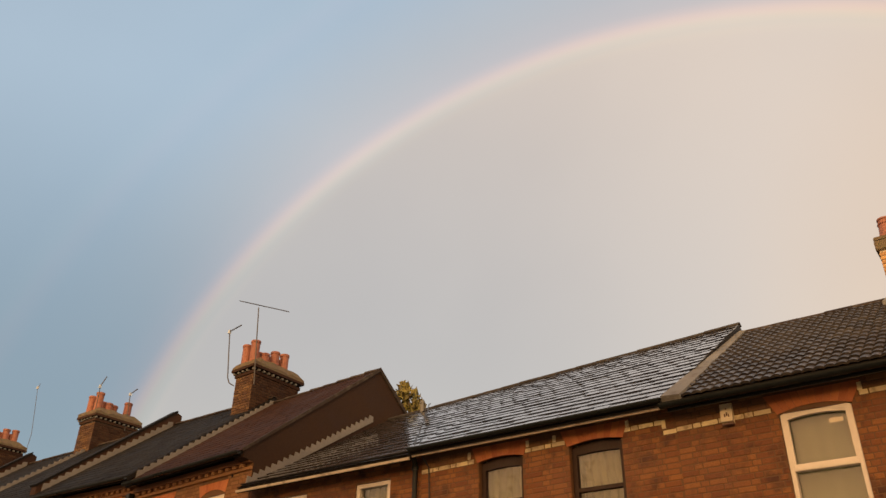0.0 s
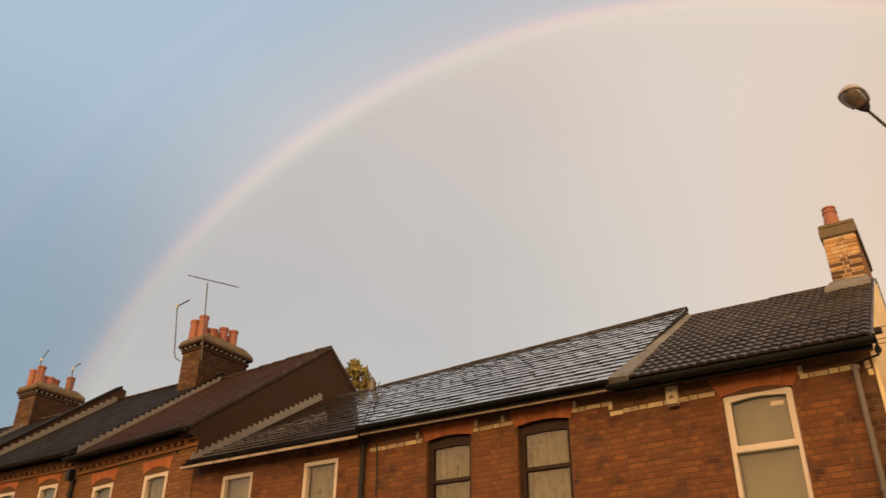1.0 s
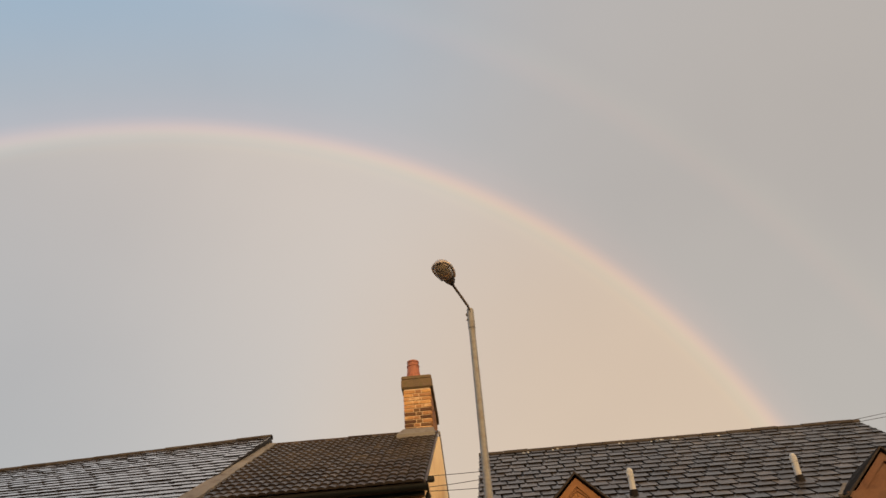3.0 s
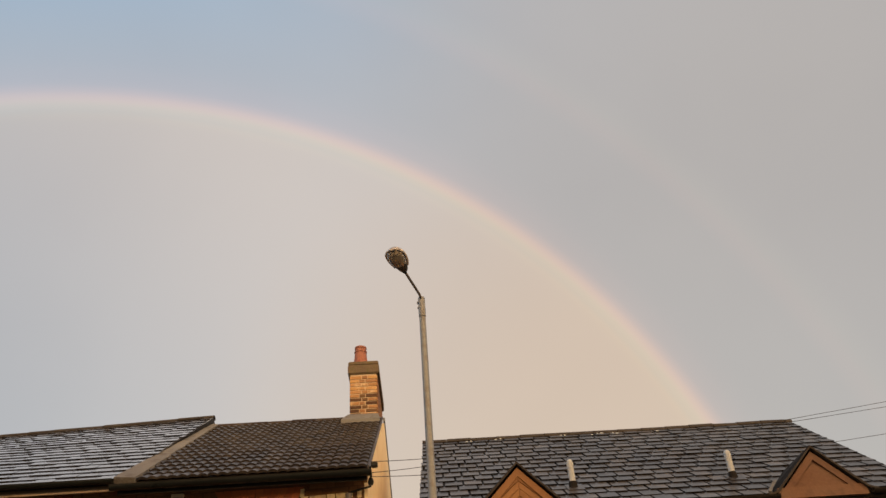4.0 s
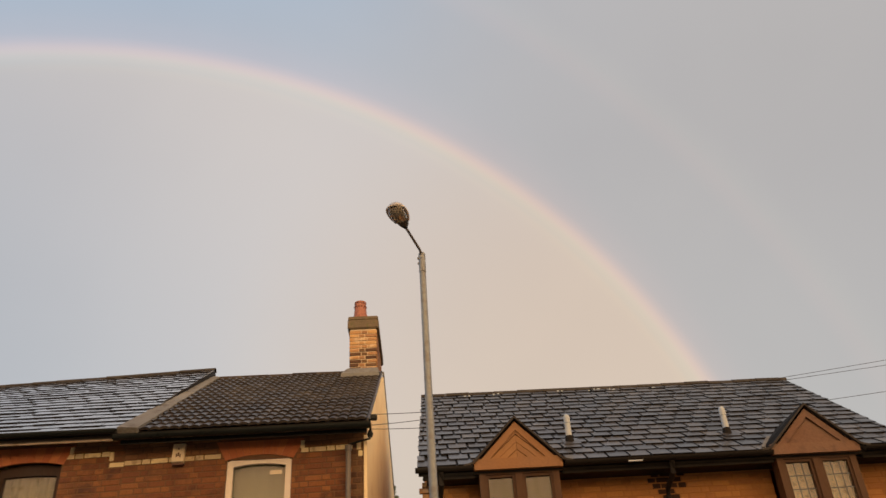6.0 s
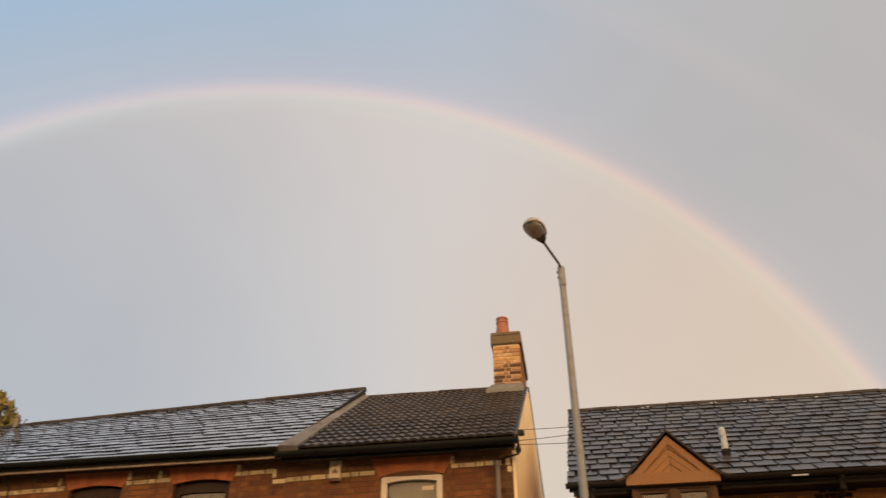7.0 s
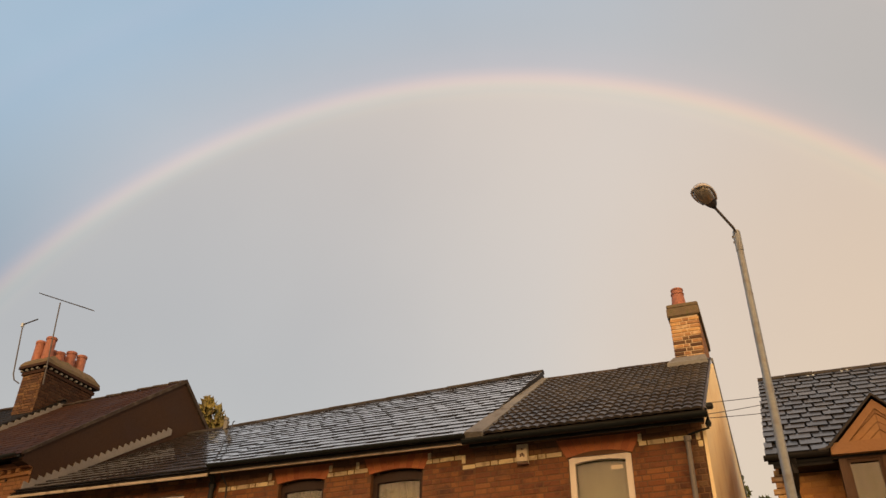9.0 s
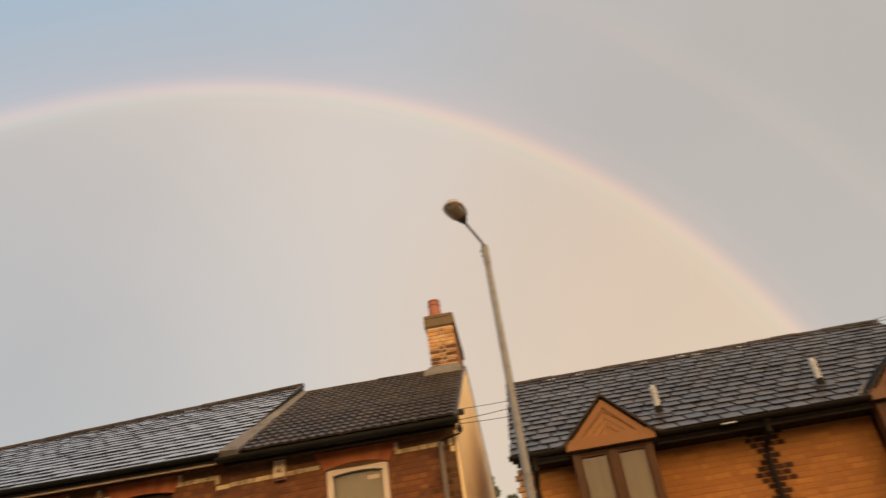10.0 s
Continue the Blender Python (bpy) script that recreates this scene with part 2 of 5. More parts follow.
M = dict(
    brick=surface("red_brown_brick", (0.150, 0.058, 0.019), (0.262, 0.102, 0.032), (0.65, 0.9), 55, 1.6, 0.5, 0.22, stain=(0.065, 0.029, 0.016)),
    brick_brown=surface("brown_brick", (0.16, 0.078, 0.032), (0.225, 0.112, 0.046), (0.65, 0.9), 55, 1.5, 0.5, 0.15),
    brick_cream=surface("cream_brick", (0.64, 0.53, 0.28), (0.78, 0.67, 0.40), (0.6, 0.85), 60, 4, 0.4, 0.2, stain=(0.36, 0.27, 0.17)),
    brick_yellow=surface("yellow_stock_brick", (0.30, 0.165, 0.065), (0.46, 0.27, 0.115), (0.7, 0.95), 50, 3, 0.6, 0.3, stain=(0.55, 0.43, 0.27)),
    brick_dark=surface("dark_brick", (0.032, 0.018, 0.012), (0.062, 0.033, 0.021), (0.7, 0.95), 50, 3, 0.5, 0.3, spec=0.2),
    brick_tan=surface("tan_brick", (0.185, 0.090, 0.038), (0.265, 0.132, 0.056), (0.7, 0.95), 45, 1.4, 0.5, 0.18),
    brick_gable=surface("dark_gable_brick", (0.026, 0.0145, 0.009), (0.048, 0.027, 0.016), (0.75, 0.95), 40, 0.9, 0.6, 0.1, stain=(0.035, 0.02, 0.015), spec=0.25),
    brick_orange=surface("orange_brick", (0.34, 0.150, 0.036), (0.44, 0.205, 0.052), (0.65, 0.9), 45, 1.6, 0.5, 0.14),
    arch=surface("rubbed_orange_brick", (0.40, 0.128, 0.042), (0.49, 0.170, 0.058), (0.6, 0.85), 40, 3, 0.3, 0.14),
    mortar=surface("mortar", (0.11, 0.058, 0.026), (0.165, 0.088, 0.040), (0.8, 0.95), 80, 2, 0.4),
    mortar_soot=surface("sooty_mortar", (0.035, 0.024, 0.016), (0.055, 0.038, 0.026), (0.8, 0.95), 80, 2, 0.4),
    mortar_orange=surface("orange_mortar", (0.30, 0.136, 0.036), (0.39, 0.182, 0.050), (0.8, 0.95), 80, 2, 0.4),
    mortar_pale=surface("pale_mortar", (0.52, 0.42, 0.28), (0.66, 0.54, 0.37), (0.8, 0.95), 80, 3, 0.4),
    render=surface("cream_render", (0.84, 0.70, 0.40), (0.89, 0.76, 0.47), (0.6, 0.8), 30, 0.9, 0.25, stain=(0.76, 0.60, 0.33)),
    slate=surface("wet_slate", (0.036, 0.035, 0.036), (0.070, 0.068, 0.070), (0.16, 0.30), 35, 1.4, 0.05, 0.25, spec=1.0, wet=1.0, film=0.08),
    # Near-black front edges put the shade between slate courses into the colour.
    slate_edge=surface("shaded_slate_edge", (0.010, 0.009, 0.008), (0.020, 0.018, 0.016), (0.85, 0.95), 60, 3, 0.5, 0.3, spec=0.1),
    slate_new=surface("thick_grey_slate", (0.018, 0.017, 0.017), (0.044, 0.042, 0.041), (0.35, 0.55), 35, 1.4, 0.3, 0.55, stain=(0.07, 0.062, 0.052), spec=0.5, wet=0.38),
    slate_old=surface("old_slate", (0.010, 0.0095, 0.009), (0.019, 0.018, 0.017), (0.7, 0.9), 30, 1.2, 0.3, 0.35, spec=0.12),
    slate_brown=surface("weathered_brown_slate", (0.026, 0.0125, 0.008), (0.046, 0.0215, 0.013), (0.7, 0.9), 30, 0.8, 0.3, 0.18, spec=0.12),
    tile=surface("brown_concrete_tile", (0.020, 0.0165, 0.0145), (0.038, 0.032, 0.028), (0.40, 0.60), 60, 1.7, 0.4, 0.35, stain=(0.062, 0.053, 0.043), spec=0.45, wet=0.25),
    ridge=surface("clay_ridge_tile", (0.026, 0.020, 0.017), (0.048, 0.037, 0.031), (0.65, 0.9), 40, 2, 0.4, 0.3, stain=(0.07, 0.06, 0.05), spec=0.2),
    ridge_slate=surface("grey_ridge_tile", (0.026, 0.023, 0.020), (0.044, 0.039, 0.035), (0.6, 0.85), 40, 2, 0.4, 0.15, stain=(0.06, 0.055, 0.048), spec=0.3),
    cement=surface("cement_fillet", (0.122, 0.126, 0.122), (0.196, 0.202, 0.196), (0.75, 0.95), 45, 2.5, 0.6, stain=(0.09, 0.083, 0.072)),
    cap=surface("mossy_cement_cap", (0.088, 0.068, 0.043), (0.165, 0.128, 0.080), (0.8, 0.95), 35, 5, 0.9, stain=(0.10, 0.10, 0.04)),
    lead=surface("lead_flashing", (0.150, 0.148, 0.142), (0.225, 0.222, 0.212), (0.5, 0.75), 25, 3, 0.3, metal=0.1),
    pot=surface("terracotta_pot", (0.23, 0.092, 0.064), (0.33, 0.135, 0.092), (0.6, 0.85), 30, 5, 0.3, 0.15, stain=(0.17, 0.065, 0.045)),
    black=surface("black_plastic", (0.008, 0.011, 0.011), (0.014, 0.018, 0.018), (0.25, 0.5), 20, 2, 0.15, spec=0.2),
    grey_pipe=surface("grey_painted_pipe", (0.13, 0.12, 0.11), (0.19, 0.18, 0.165), (0.4, 0.6), 30, 3, 0.2),
    fascia=surface("cream_painted_fascia", (0.32, 0.275, 0.20), (0.45, 0.395, 0.30), (0.5, 0.75), 30, 2.5, 0.3, stain=(0.15, 0.12, 0.085)),
    white=surface("white_window_plastic", (0.72, 0.66, 0.55), (0.80, 0.75, 0.65), (0.3, 0.5), 20, 2, 0.05),
    brown_wood=surface("dark_brown_timber", (0.026, 0.014, 0.009), (0.046, 0.025, 0.015), (0.45, 0.65), 40, 4, 0.3, streak=0.2, spec=0.3),
    timber=surface("stained_timber", (0.235, 0.115, 0.036), (0.330, 0.165, 0.055), (0.45, 0.65), 30, 3, 0.35, 0.1),
    timber_frame=surface("red_brown_timber_frame", (0.060, 0.029, 0.013), (0.095, 0.047, 0.021), (0.45, 0.65), 40, 4, 0.3, streak=0.2, spec=0.3),
    rim=surface("bright_lamp_rim", (0.60, 0.58, 0.53), (0.72, 0.70, 0.65), (0.25, 0.4), 30, 4, 0.1, metal=0.3),
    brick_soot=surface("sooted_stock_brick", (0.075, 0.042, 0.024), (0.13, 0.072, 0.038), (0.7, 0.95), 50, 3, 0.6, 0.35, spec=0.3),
    timber_brown=surface("brown_gablet_timber", (0.125, 0.062, 0.034), (0.175, 0.088, 0.048), (0.45, 0.65), 30, 3, 0.35, 0.1, stain=(0.10, 0.05, 0.03)),
    soffit=surface("near_black_trim", (0.011, 0.010, 0.009), (0.017, 0.015, 0.013), (0.5, 0.7), 30, 3, 0.2, spec=0.15),
    curtain=surface("beige_curtain", (0.43, 0.39, 0.20), (0.62, 0.57, 0.33), (0.85, 0.95), 30, 3, 0.2, stain=(0.28, 0.24, 0.11)),
    blind=surface("khaki_net_blind", (0.41, 0.41, 0.25), (0.50, 0.50, 0.31), (0.85, 0.95), 60, 1.5, 0.15),
    patterned=surface("patterned_net_curtain", (0.70, 0.62, 0.40), (0.82, 0.75, 0.52), (0.85, 0.95), 26, 5, 0.2, stain=(0.34, 0.27, 0.14)),
    net=surface("dim_olive_curtain", (0.135, 0.120, 0.038), (0.190, 0.168, 0.058), (0.85, 0.95), 30, 3, 0.2, stain=(0.15, 0.125, 0.06)),
    glass=glass("window_glass"),
    lamp_glass=glass("hazy_lamp_glass", (0.42, 0.40, 0.35), 0.25, 0.40),
    steel=surface("galvanised_steel", (0.225, 0.258, 0.278), (0.335, 0.378, 0.398), (0.4, 0.6), 30, 4, 0.15, metal=0.2, stain=(0.22, 0.225, 0.215)),
    aerial=surface("aerial_metal", (0.05, 0.047, 0.045), (0.09, 0.085, 0.08), (0.4, 0.6), 30, 4, 0.0, metal=0.3),
    lamp_body=surface("lamp_housing", (0.40, 0.40, 0.385), (0.52, 0.515, 0.49), (0.25, 0.4), 30, 4, 0.1, metal=0.3),
    lamp_gear=surface("dark_lamp_gear_case", (0.045, 0.042, 0.038), (0.075, 0.070, 0.062), (0.35, 0.5), 30, 4, 0.1),
    reflector=surface("lamp_reflector", (0.30, 0.28, 0.24), (0.42, 0.40, 0.35), (0.12, 0.25), 14, 5, 0.2, metal=0.85),
    bulb=surface("frosted_bulb", (0.82, 0.80, 0.74), (0.88, 0.86, 0.80), (0.1, 0.2), 20, 5, 0.0),
    vent=surface("pale_vent_pipe", (0.41, 0.49, 0.55), (0.53, 0.61, 0.67), (0.4, 0.6), 20, 4, 0.1),
    box_white=surface("alarm_box_plastic", (0.80, 0.70, 0.48), (0.86, 0.77, 0.55), (0.35, 0.5), 20, 5, 0.0),
    box_mark=surface("alarm_box_marking", (0.10, 0.05, 0.03), (0.16, 0.08, 0.05), (0.5, 0.6), 20, 5, 0.0),
    cable=surface("black_cable", (0.02, 0.02, 0.02), (0.03, 0.03, 0.03), (0.5, 0.6), 20, 5, 0.0),
    bark=surface("bark", (0.09, 0.065, 0.045), (0.15, 0.11, 0.075), (0.85, 0.95), 25, 4, 0.8),
    leaf=surface("autumn_leaf", (0.10, 0.10, 0.025), (0.20, 0.16, 0.04), (0.5, 0.7), 20, 3, 0.1, 0.4),
    leaf_green=surface("green_leaf", (0.05, 0.075, 0.025), (0.10, 0.12, 0.04), (0.5, 0.7), 20, 3, 0.1, 0.4),
    asphalt=surface("asphalt", (0.04, 0.04, 0.042), (0.06, 0.06, 0.062), (0.55, 0.85), 90, 0.8, 0.6),
    paving=surface("concrete_paving", (0.22, 0.21, 0.19), (0.32, 0.30, 0.27), (0.6, 0.85), 60, 1.0, 0.4),
    earth=surface("garden_earth", (0.06, 0.06, 0.035), (0.11, 0.10, 0.06), (0.85, 0.95), 20, 0.3, 0.6),
    plain_wall=surface("plain_brick_wall", (0.22, 0.11, 0.065), (0.30, 0.16, 0.10), (0.7, 0.9), 40, 1.0, 0.4),
)

# ---------------------------------------------------------------- mesh helpers


def part(name, bm, material, parent=None, label="", smooth=False):
    me = bpy.data.meshes.new(name)
    if smooth:
        for f in bm.faces:
            f.smooth = True
    bmesh.ops.recalc_face_normals(bm, faces=bm.faces)
    bm.to_mesh(me)
    bm.free()
    me.materials.append(material)
    ob = new(name, me)
    ob.parent = parent
    if label:
        tagged(ob, label)
    return ob


def thing(name, at, label, category, group=""):
    ob = new(name)
    ob.location = at
    ob.empty_display_size = 0.2
    bpy.context.view_layer.update()
    return tagged(ob, label, category, group)


def shift(ob):
    """Moves the world coordinates of a part's mesh into its thing's frame."""
    root = ob.parent
    off = Vector((0, 0, 0))
    while root is not None:
        off += root.location
        root = root.parent
    ob.data.transform(Matrix.Translation(-off))
    return ob


def put(name, bm, material, parent, label="", smooth=False):
    """part() for a mesh given in world coordinates; its origin stays at its thing's base."""
    return shift(part(name, bm, material, parent, label, smooth))


def box(bm, x0, x1, y0, y1, z0, z1, m=None):
    co = [(x, y, z) for z in (z0, z1) for x, y in ((x0, y0), (x1, y0), (x1, y1), (x0, y1))]
    vs = [bm.verts.new(m @ Vector(c) if m else c) for c in co]
    for q in ((3, 2, 1, 0), (4, 5, 6, 7), (0, 1, 5, 4), (1, 2, 6, 5), (2, 3, 7, 6), (3, 0, 4, 7)):
        bm.faces.new([vs[i] for i in q])
    return vs


def boxes(*dims, bevel=0.0):
    bm = bmesh.new()
    for d in dims:
        box(bm, *d)
    if bevel:
        bmesh.ops.bevel(bm, geom=bm.edges[:], offset=bevel, segments=2, affect="EDGES", clamp_overlap=True)
    return bm


def prism(points, axis, a, b, bm=None):
    """A polygon in the plane across an axis, drawn out from a to b along it."""
    bm = bm or bmesh.new()
    n = "xyz".index(axis)

    def at(p, d):
        c = list(p)
        c.insert(n, d)
        return c

    lo, hi = [bm.verts.new(at(p, a)) for p in points], [bm.verts.new(at(p, b)) for p in points]
    bm.faces.new(lo), bm.faces.new(hi[::-1])
    for i in range(len(points)):
        j = (i + 1) % len(points)
        bm.faces.new((lo[i], hi[i], hi[j], lo[j]))
    return bm


def lathe(profile, centre, sides=20, bm=None, lean=None):
    """A body turned round a vertical line: rows of radius and height."""
    bm = bm or bmesh.new()
    rings = []
    for r, z in profile:
        ring = []
        for k in range(sides):
            a = 2 * math.pi * k / sides
            p = Vector((r * math.cos(a), r * math.sin(a), z))
            ring.append(bm.verts.new(Vector(centre) + (lean @ p if lean else p)))
        rings.append(ring)
    for r0, r1 in zip(rings, rings[1:]):
        for k in range(sides):
            bm.faces.new((r0[k], r0[(k + 1) % sides], r1[(k + 1) % sides], r1[k]))
    bm.faces.new(rings[0][::-1]), bm.faces.new(rings[-1])
    return bm


def tube(points, radius, sides=8, bm=None, end=None):
    """A round bar along points; the radius runs to end."""
    bm = bm or bmesh.new()
    pts = [Vector(p) for p in points]
    rings = []
    for i, p in enumerate(pts):
        d = (pts[min(i + 1, len(pts) - 1)] - pts[max(i - 1, 0)]).normalized()
        s = d.cross(Vector((0, 0, 1)) if abs(d.z) < 0.9 else Vector((1, 0, 0))).normalized()
        u = s.cross(d)
        r = radius + ((end if end is not None else radius) - radius) * i / (len(pts) - 1)
        rings.append([bm.verts.new(p + r * (math.cos(2 * math.pi * k / sides) * s + math.sin(2 * math.pi * k / sides) * u)) for k in range(sides)])
    for r0, r1 in zip(rings, rings[1:]):
        for k in range(sides):
            bm.faces.new((r0[k], r0[(k + 1) % sides], r1[(k + 1) % sides], r1[k]))
    bm.faces.new(rings[0][::-1]), bm.faces.new(rings[-1])
    return bm


PIECES = []     # laid at the end of the file


def pieces(name, verts, faces, material, parent, placed, limit=300, near=(0.0, 10.3), edge=None):
    """Alike pieces: the nearest ones become objects on one mesh, the rest one joined part. edge: the material of the
    third face, the front edge, near-black to paint the shade below it.
    """
    PIECES.append((name, verts, faces, material, parent, placed, limit, near, edge))


def lay_pieces():
    for name, verts, faces, material, parent, placed, limit, near, edge in PIECES:
        off = Vector((0, 0, 0))
        root = parent
        while root is not None:
            off += root.location
            root = root.parent
        back = Matrix.Translation(-off)
        placed = sorted(placed, key=lambda m: (m.translation.x - near[0]) ** 2 + (m.translation.y - near[1]) ** 2 + 0.3 * m.translation.z)
        me = bpy.data.meshes.new(name)
        me.from_pydata(verts, [], faces)
        me.materials.append(material)
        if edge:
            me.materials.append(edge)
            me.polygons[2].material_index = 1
        for m in placed[:limit]:
            ob = new(name, me)
            ob.parent = parent
            ob.matrix_local = back @ m
        rest = placed[limit:]
        if rest:
            vs, fs = [], []
            for m in rest:
                k = len(vs)
                mm = back @ m
                vs.extend((mm @ Vector(v))[:] for v in verts)
                fs.extend(tuple(i + k for i in f) for f in faces)
            me = bpy.data.meshes.new(name + "_field")
            me.from_pydata(vs, [], fs)
            me.materials.append(material)
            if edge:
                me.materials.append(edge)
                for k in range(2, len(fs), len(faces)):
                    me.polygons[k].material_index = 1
            ob = new(name + "_field", me)
            ob.parent = parent
            tagged(ob, kind="stuff")


BOXF = [(3, 2, 1, 0), (4, 5, 6, 7), (0, 1, 5, 4), (1, 2, 6, 5), (2, 3, 7, 6), (3, 0, 4, 7)]


def brick_mesh(w, d, h, chamfer=0.006):
    """A brick with its front face at y=0, drawn in at its front edges."""
    c = chamfer
    v = [(0, c, 0), (w, c, 0), (w, d, 0), (0, d, 0), (0, c, h), (w, c, h), (w, d, h), (0, d, h),
         (c, 0, c), (w - c, 0, c), (w - c, 0, h - c), (c, 0, h - c)]
    f = [(3, 2, 1, 0), (4, 5, 6, 7), (1, 2, 6, 5), (2, 3, 7, 6), (3, 0, 4, 7), (8, 9, 10, 11), (0, 1, 9, 8), (1, 5, 10, 9), (5, 4, 11, 10), (4, 0, 8, 11)]
    return v, f


def bricks(parent, x0, x1, z0, z1, y, holes, paint, course=0.075, joint=0.010, limit=300, turn=None, near=(0.0, 10.3), proud=0.004):
    """Flemish bond on a face that looks to -y at y. holes: (x0, x1, z0, z1). paint(x, z) names the brick's material, or None."""
    by = {}
    rng = random.Random(int(1000 * abs(x0) + 7 * y))
    k = 0
    z = z0
    while z + course * 0.8 < z1:
        x = x0 - (0.166 if k % 2 else 0.0) - 0.0
        n = k % 2
        while x < x1 - 0.03:
            w = 0.215 if n % 2 == 0 else 0.1025
            a, b = max(x, x0), min(x + w, x1)
            n += 1
            x += w + joint
            for h0, h1, g0, g1 in holes:
                if z + course - joint > g0 and z < g1:
                    if a >= h0 and b <= h1:
                        b = a
                    elif a < h0 < b:
                        b = h0
                    elif a < h1 < b:
                        a = h1
            w2 = round((b - a) / 0.01) * 0.01 if (b - a) < w - 0.002 else w
            if w2 < 0.035:
                continue
            what = paint(0.5 * (a + b), z + 0.5 * course)
            if what:
                p = pose(a, y - proud + rng.uniform(-0.002, 0.002), z, rng.uniform(-0.4, 0.4), 0, rng.uniform(-0.5, 0.5))
                by.setdefault((round(w2, 4), what), []).append(turn @ p if turn else p)
        z += course
        k += 1
    total = sum(len(v) for v in by.values())
    for (w, what), placed in by.items():
        v, f = brick_mesh(w, 0.03, course - joint)
        pieces("brick", v, f, M[what], parent, placed, int(limit * len(placed) / total), near)


def wall_mesh(x0, x1, z0, z1, y0, y1, holes):
    """A wall in one piece with openings through it: cells between the openings' edges, joined."""
    xs = sorted({x0, x1, *[h[0] for h in holes], *[h[1] for h in holes]})
    zs = sorted({z0, z1, *[h[2] for h in holes], *[h[3] for h in holes]})
    bm = bmesh.new()
    made = {}

    def vert(i, j, y):
        if (i, j, y) not in made:
            made[i, j, y] = bm.verts.new((xs[i], y, zs[j]))
        return made[i, j, y]

    def full(i, j):
        if not (0 <= i < len(xs) - 1 and 0 <= j < len(zs) - 1):
            return False
        x, z = 0.5 * (xs[i] + xs[i + 1]), 0.5 * (zs[j] + zs[j + 1])
        return not any(h[0] < x < h[1] and h[2] < z < h[3] for h in holes)

    for i in range(len(xs) - 1):
        for j in range(len(zs) - 1):
            if not full(i, j):
                continue
            for y in (y0, y1):
                bm.faces.new([vert(*c, y) for c in ((i, j), (i + 1, j), (i + 1, j + 1), (i, j + 1))])
            for d, a, b in (((-1, 0), (i, j), (i, j + 1)), ((1, 0), (i + 1, j), (i + 1, j + 1)), ((0, -1), (i, j), (i + 1, j)), ((0, 1), (i, j + 1), (i + 1, j + 1))):
                if not full(i + d[0], j + d[1]):
                    bm.faces.new((vert(*a, y0), vert(*b, y0), vert(*b, y1), vert(*a, y1)))
    return bm


def slope_matrix(x, s, ye, ze, yr, zr, lift=0.0, tilt=0.0):
    """The frame of a roof's front slope at x, s metres up from the eave: X along, Y up the slope, Z out of it."""
    u = Vector((0, yr - ye, zr - ze)).normalized()
    n = Vector((0, -u.z, u.y))
    m = Matrix(((1, 0, 0), (0, u.y, n.y), (0, u.z, n.z))).to_4x4()
    p = Vector((x, ye, ze)) + u * s + n * lift
    return Matrix.Translation(p) @ m @ pose(0, 0, 0, tilt, 0, 0)


def slating(parent, x0, x1, ye, ze, yr, zr, width, courses, material, seed, limit=300, skip=None, jitter=1.0, thick=0.015, near=(0.0, 10.3), gap=0.012, skew=(0.0, 0.0), edge=None, loose=0.0):
    """Slates laid in broken bond on a front slope; zr(x) is the ridge's height."""
    rng = random.Random(seed)
    n = math.ceil((x1 - x0) / width)
    v0 = {}
    for k in range(courses):
        e0, e1 = (e + s * (yr - ye) * k / courses for e, s in zip((x0, x1), skew))
        off = (0.5 if k % 2 else 0.0) + rng.uniform(-loose, loose)
        for i in range(-1, n + 3):
            a = x0 + (i + off) * width
            b = min(a + width, e1)
            a = max(a, e0)
            w = b - a
            if w < 0.04:
                continue
            w = width if w > width - 0.005 else round(w / 0.04) * 0.04
            run = math.hypot(yr - ye, zr(a) - ze)
            g = run / courses
            if skip and skip(0.5 * (a + b), (k + 0.5) * g / run):
                continue
            lift = 0.012 + rng.uniform(0, 0.005) * jitter
            m = slope_matrix(a + 0.004, k * g - 0.02 + rng.uniform(-0.006, 0.006) * jitter, ye, ze, yr, zr(a), lift, -1.3 + rng.uniform(-0.5, 0.4) * jitter)
            v0.setdefault(round(w, 3), []).append(m @ pose(0, 0, 0, 0, 0, rng.uniform(-0.7, 0.7) * jitter))
    total = sum(len(p) for p in v0.values())
    g = math.hypot(yr - ye, zr(0.5 * (x0 + x1)) - ze) / courses
    for w, placed in v0.items():
        w1 = w - gap
        v = [(0.003, 0.0, 0), (w1 - 0.003, 0.0, 0), (w1, g * 1.04, 0), (0, g * 1.04, 0), (0.003, 0.0, thick), (w1 - 0.003, 0.0, thick), (w1, g * 1.04, thick * 0.5), (0, g * 1.04, thick * 0.5)]
        pieces("slate", v, BOXF, material, parent, placed, int(limit * len(placed) / total), near, edge)


def roof_slab(x0, x1, ye, ze, yr, zr0, zr1, yb, zb, thick=0.10, strips=8):
    """The boarding under a pitched roof: front and back slopes, with the ridge from zr0 at x0 to zr1 at x1."""
    bm = bmesh.new()
    rows = []
    for k in range(strips + 1):
        x, zr = x0 + (x1 - x0) * k / strips, zr0 + (zr1 - zr0) * k / strips
        rows.append([bm.verts.new(c) for c in ((x, ye, ze), (x, yr, zr), (x, yb, zb), (x, yb, zb - thick), (x, yr, zr - thick * 1.2), (x, ye, ze - thick))])
    bm.faces.new(rows[0]), bm.faces.new(rows[-1][::-1])
    for a, b in zip(rows, rows[1:]):
        for i in range(6):
            bm.faces.new((a[i], b[i], b[(i + 1) % 6], a[(i + 1) % 6]))
    return bm


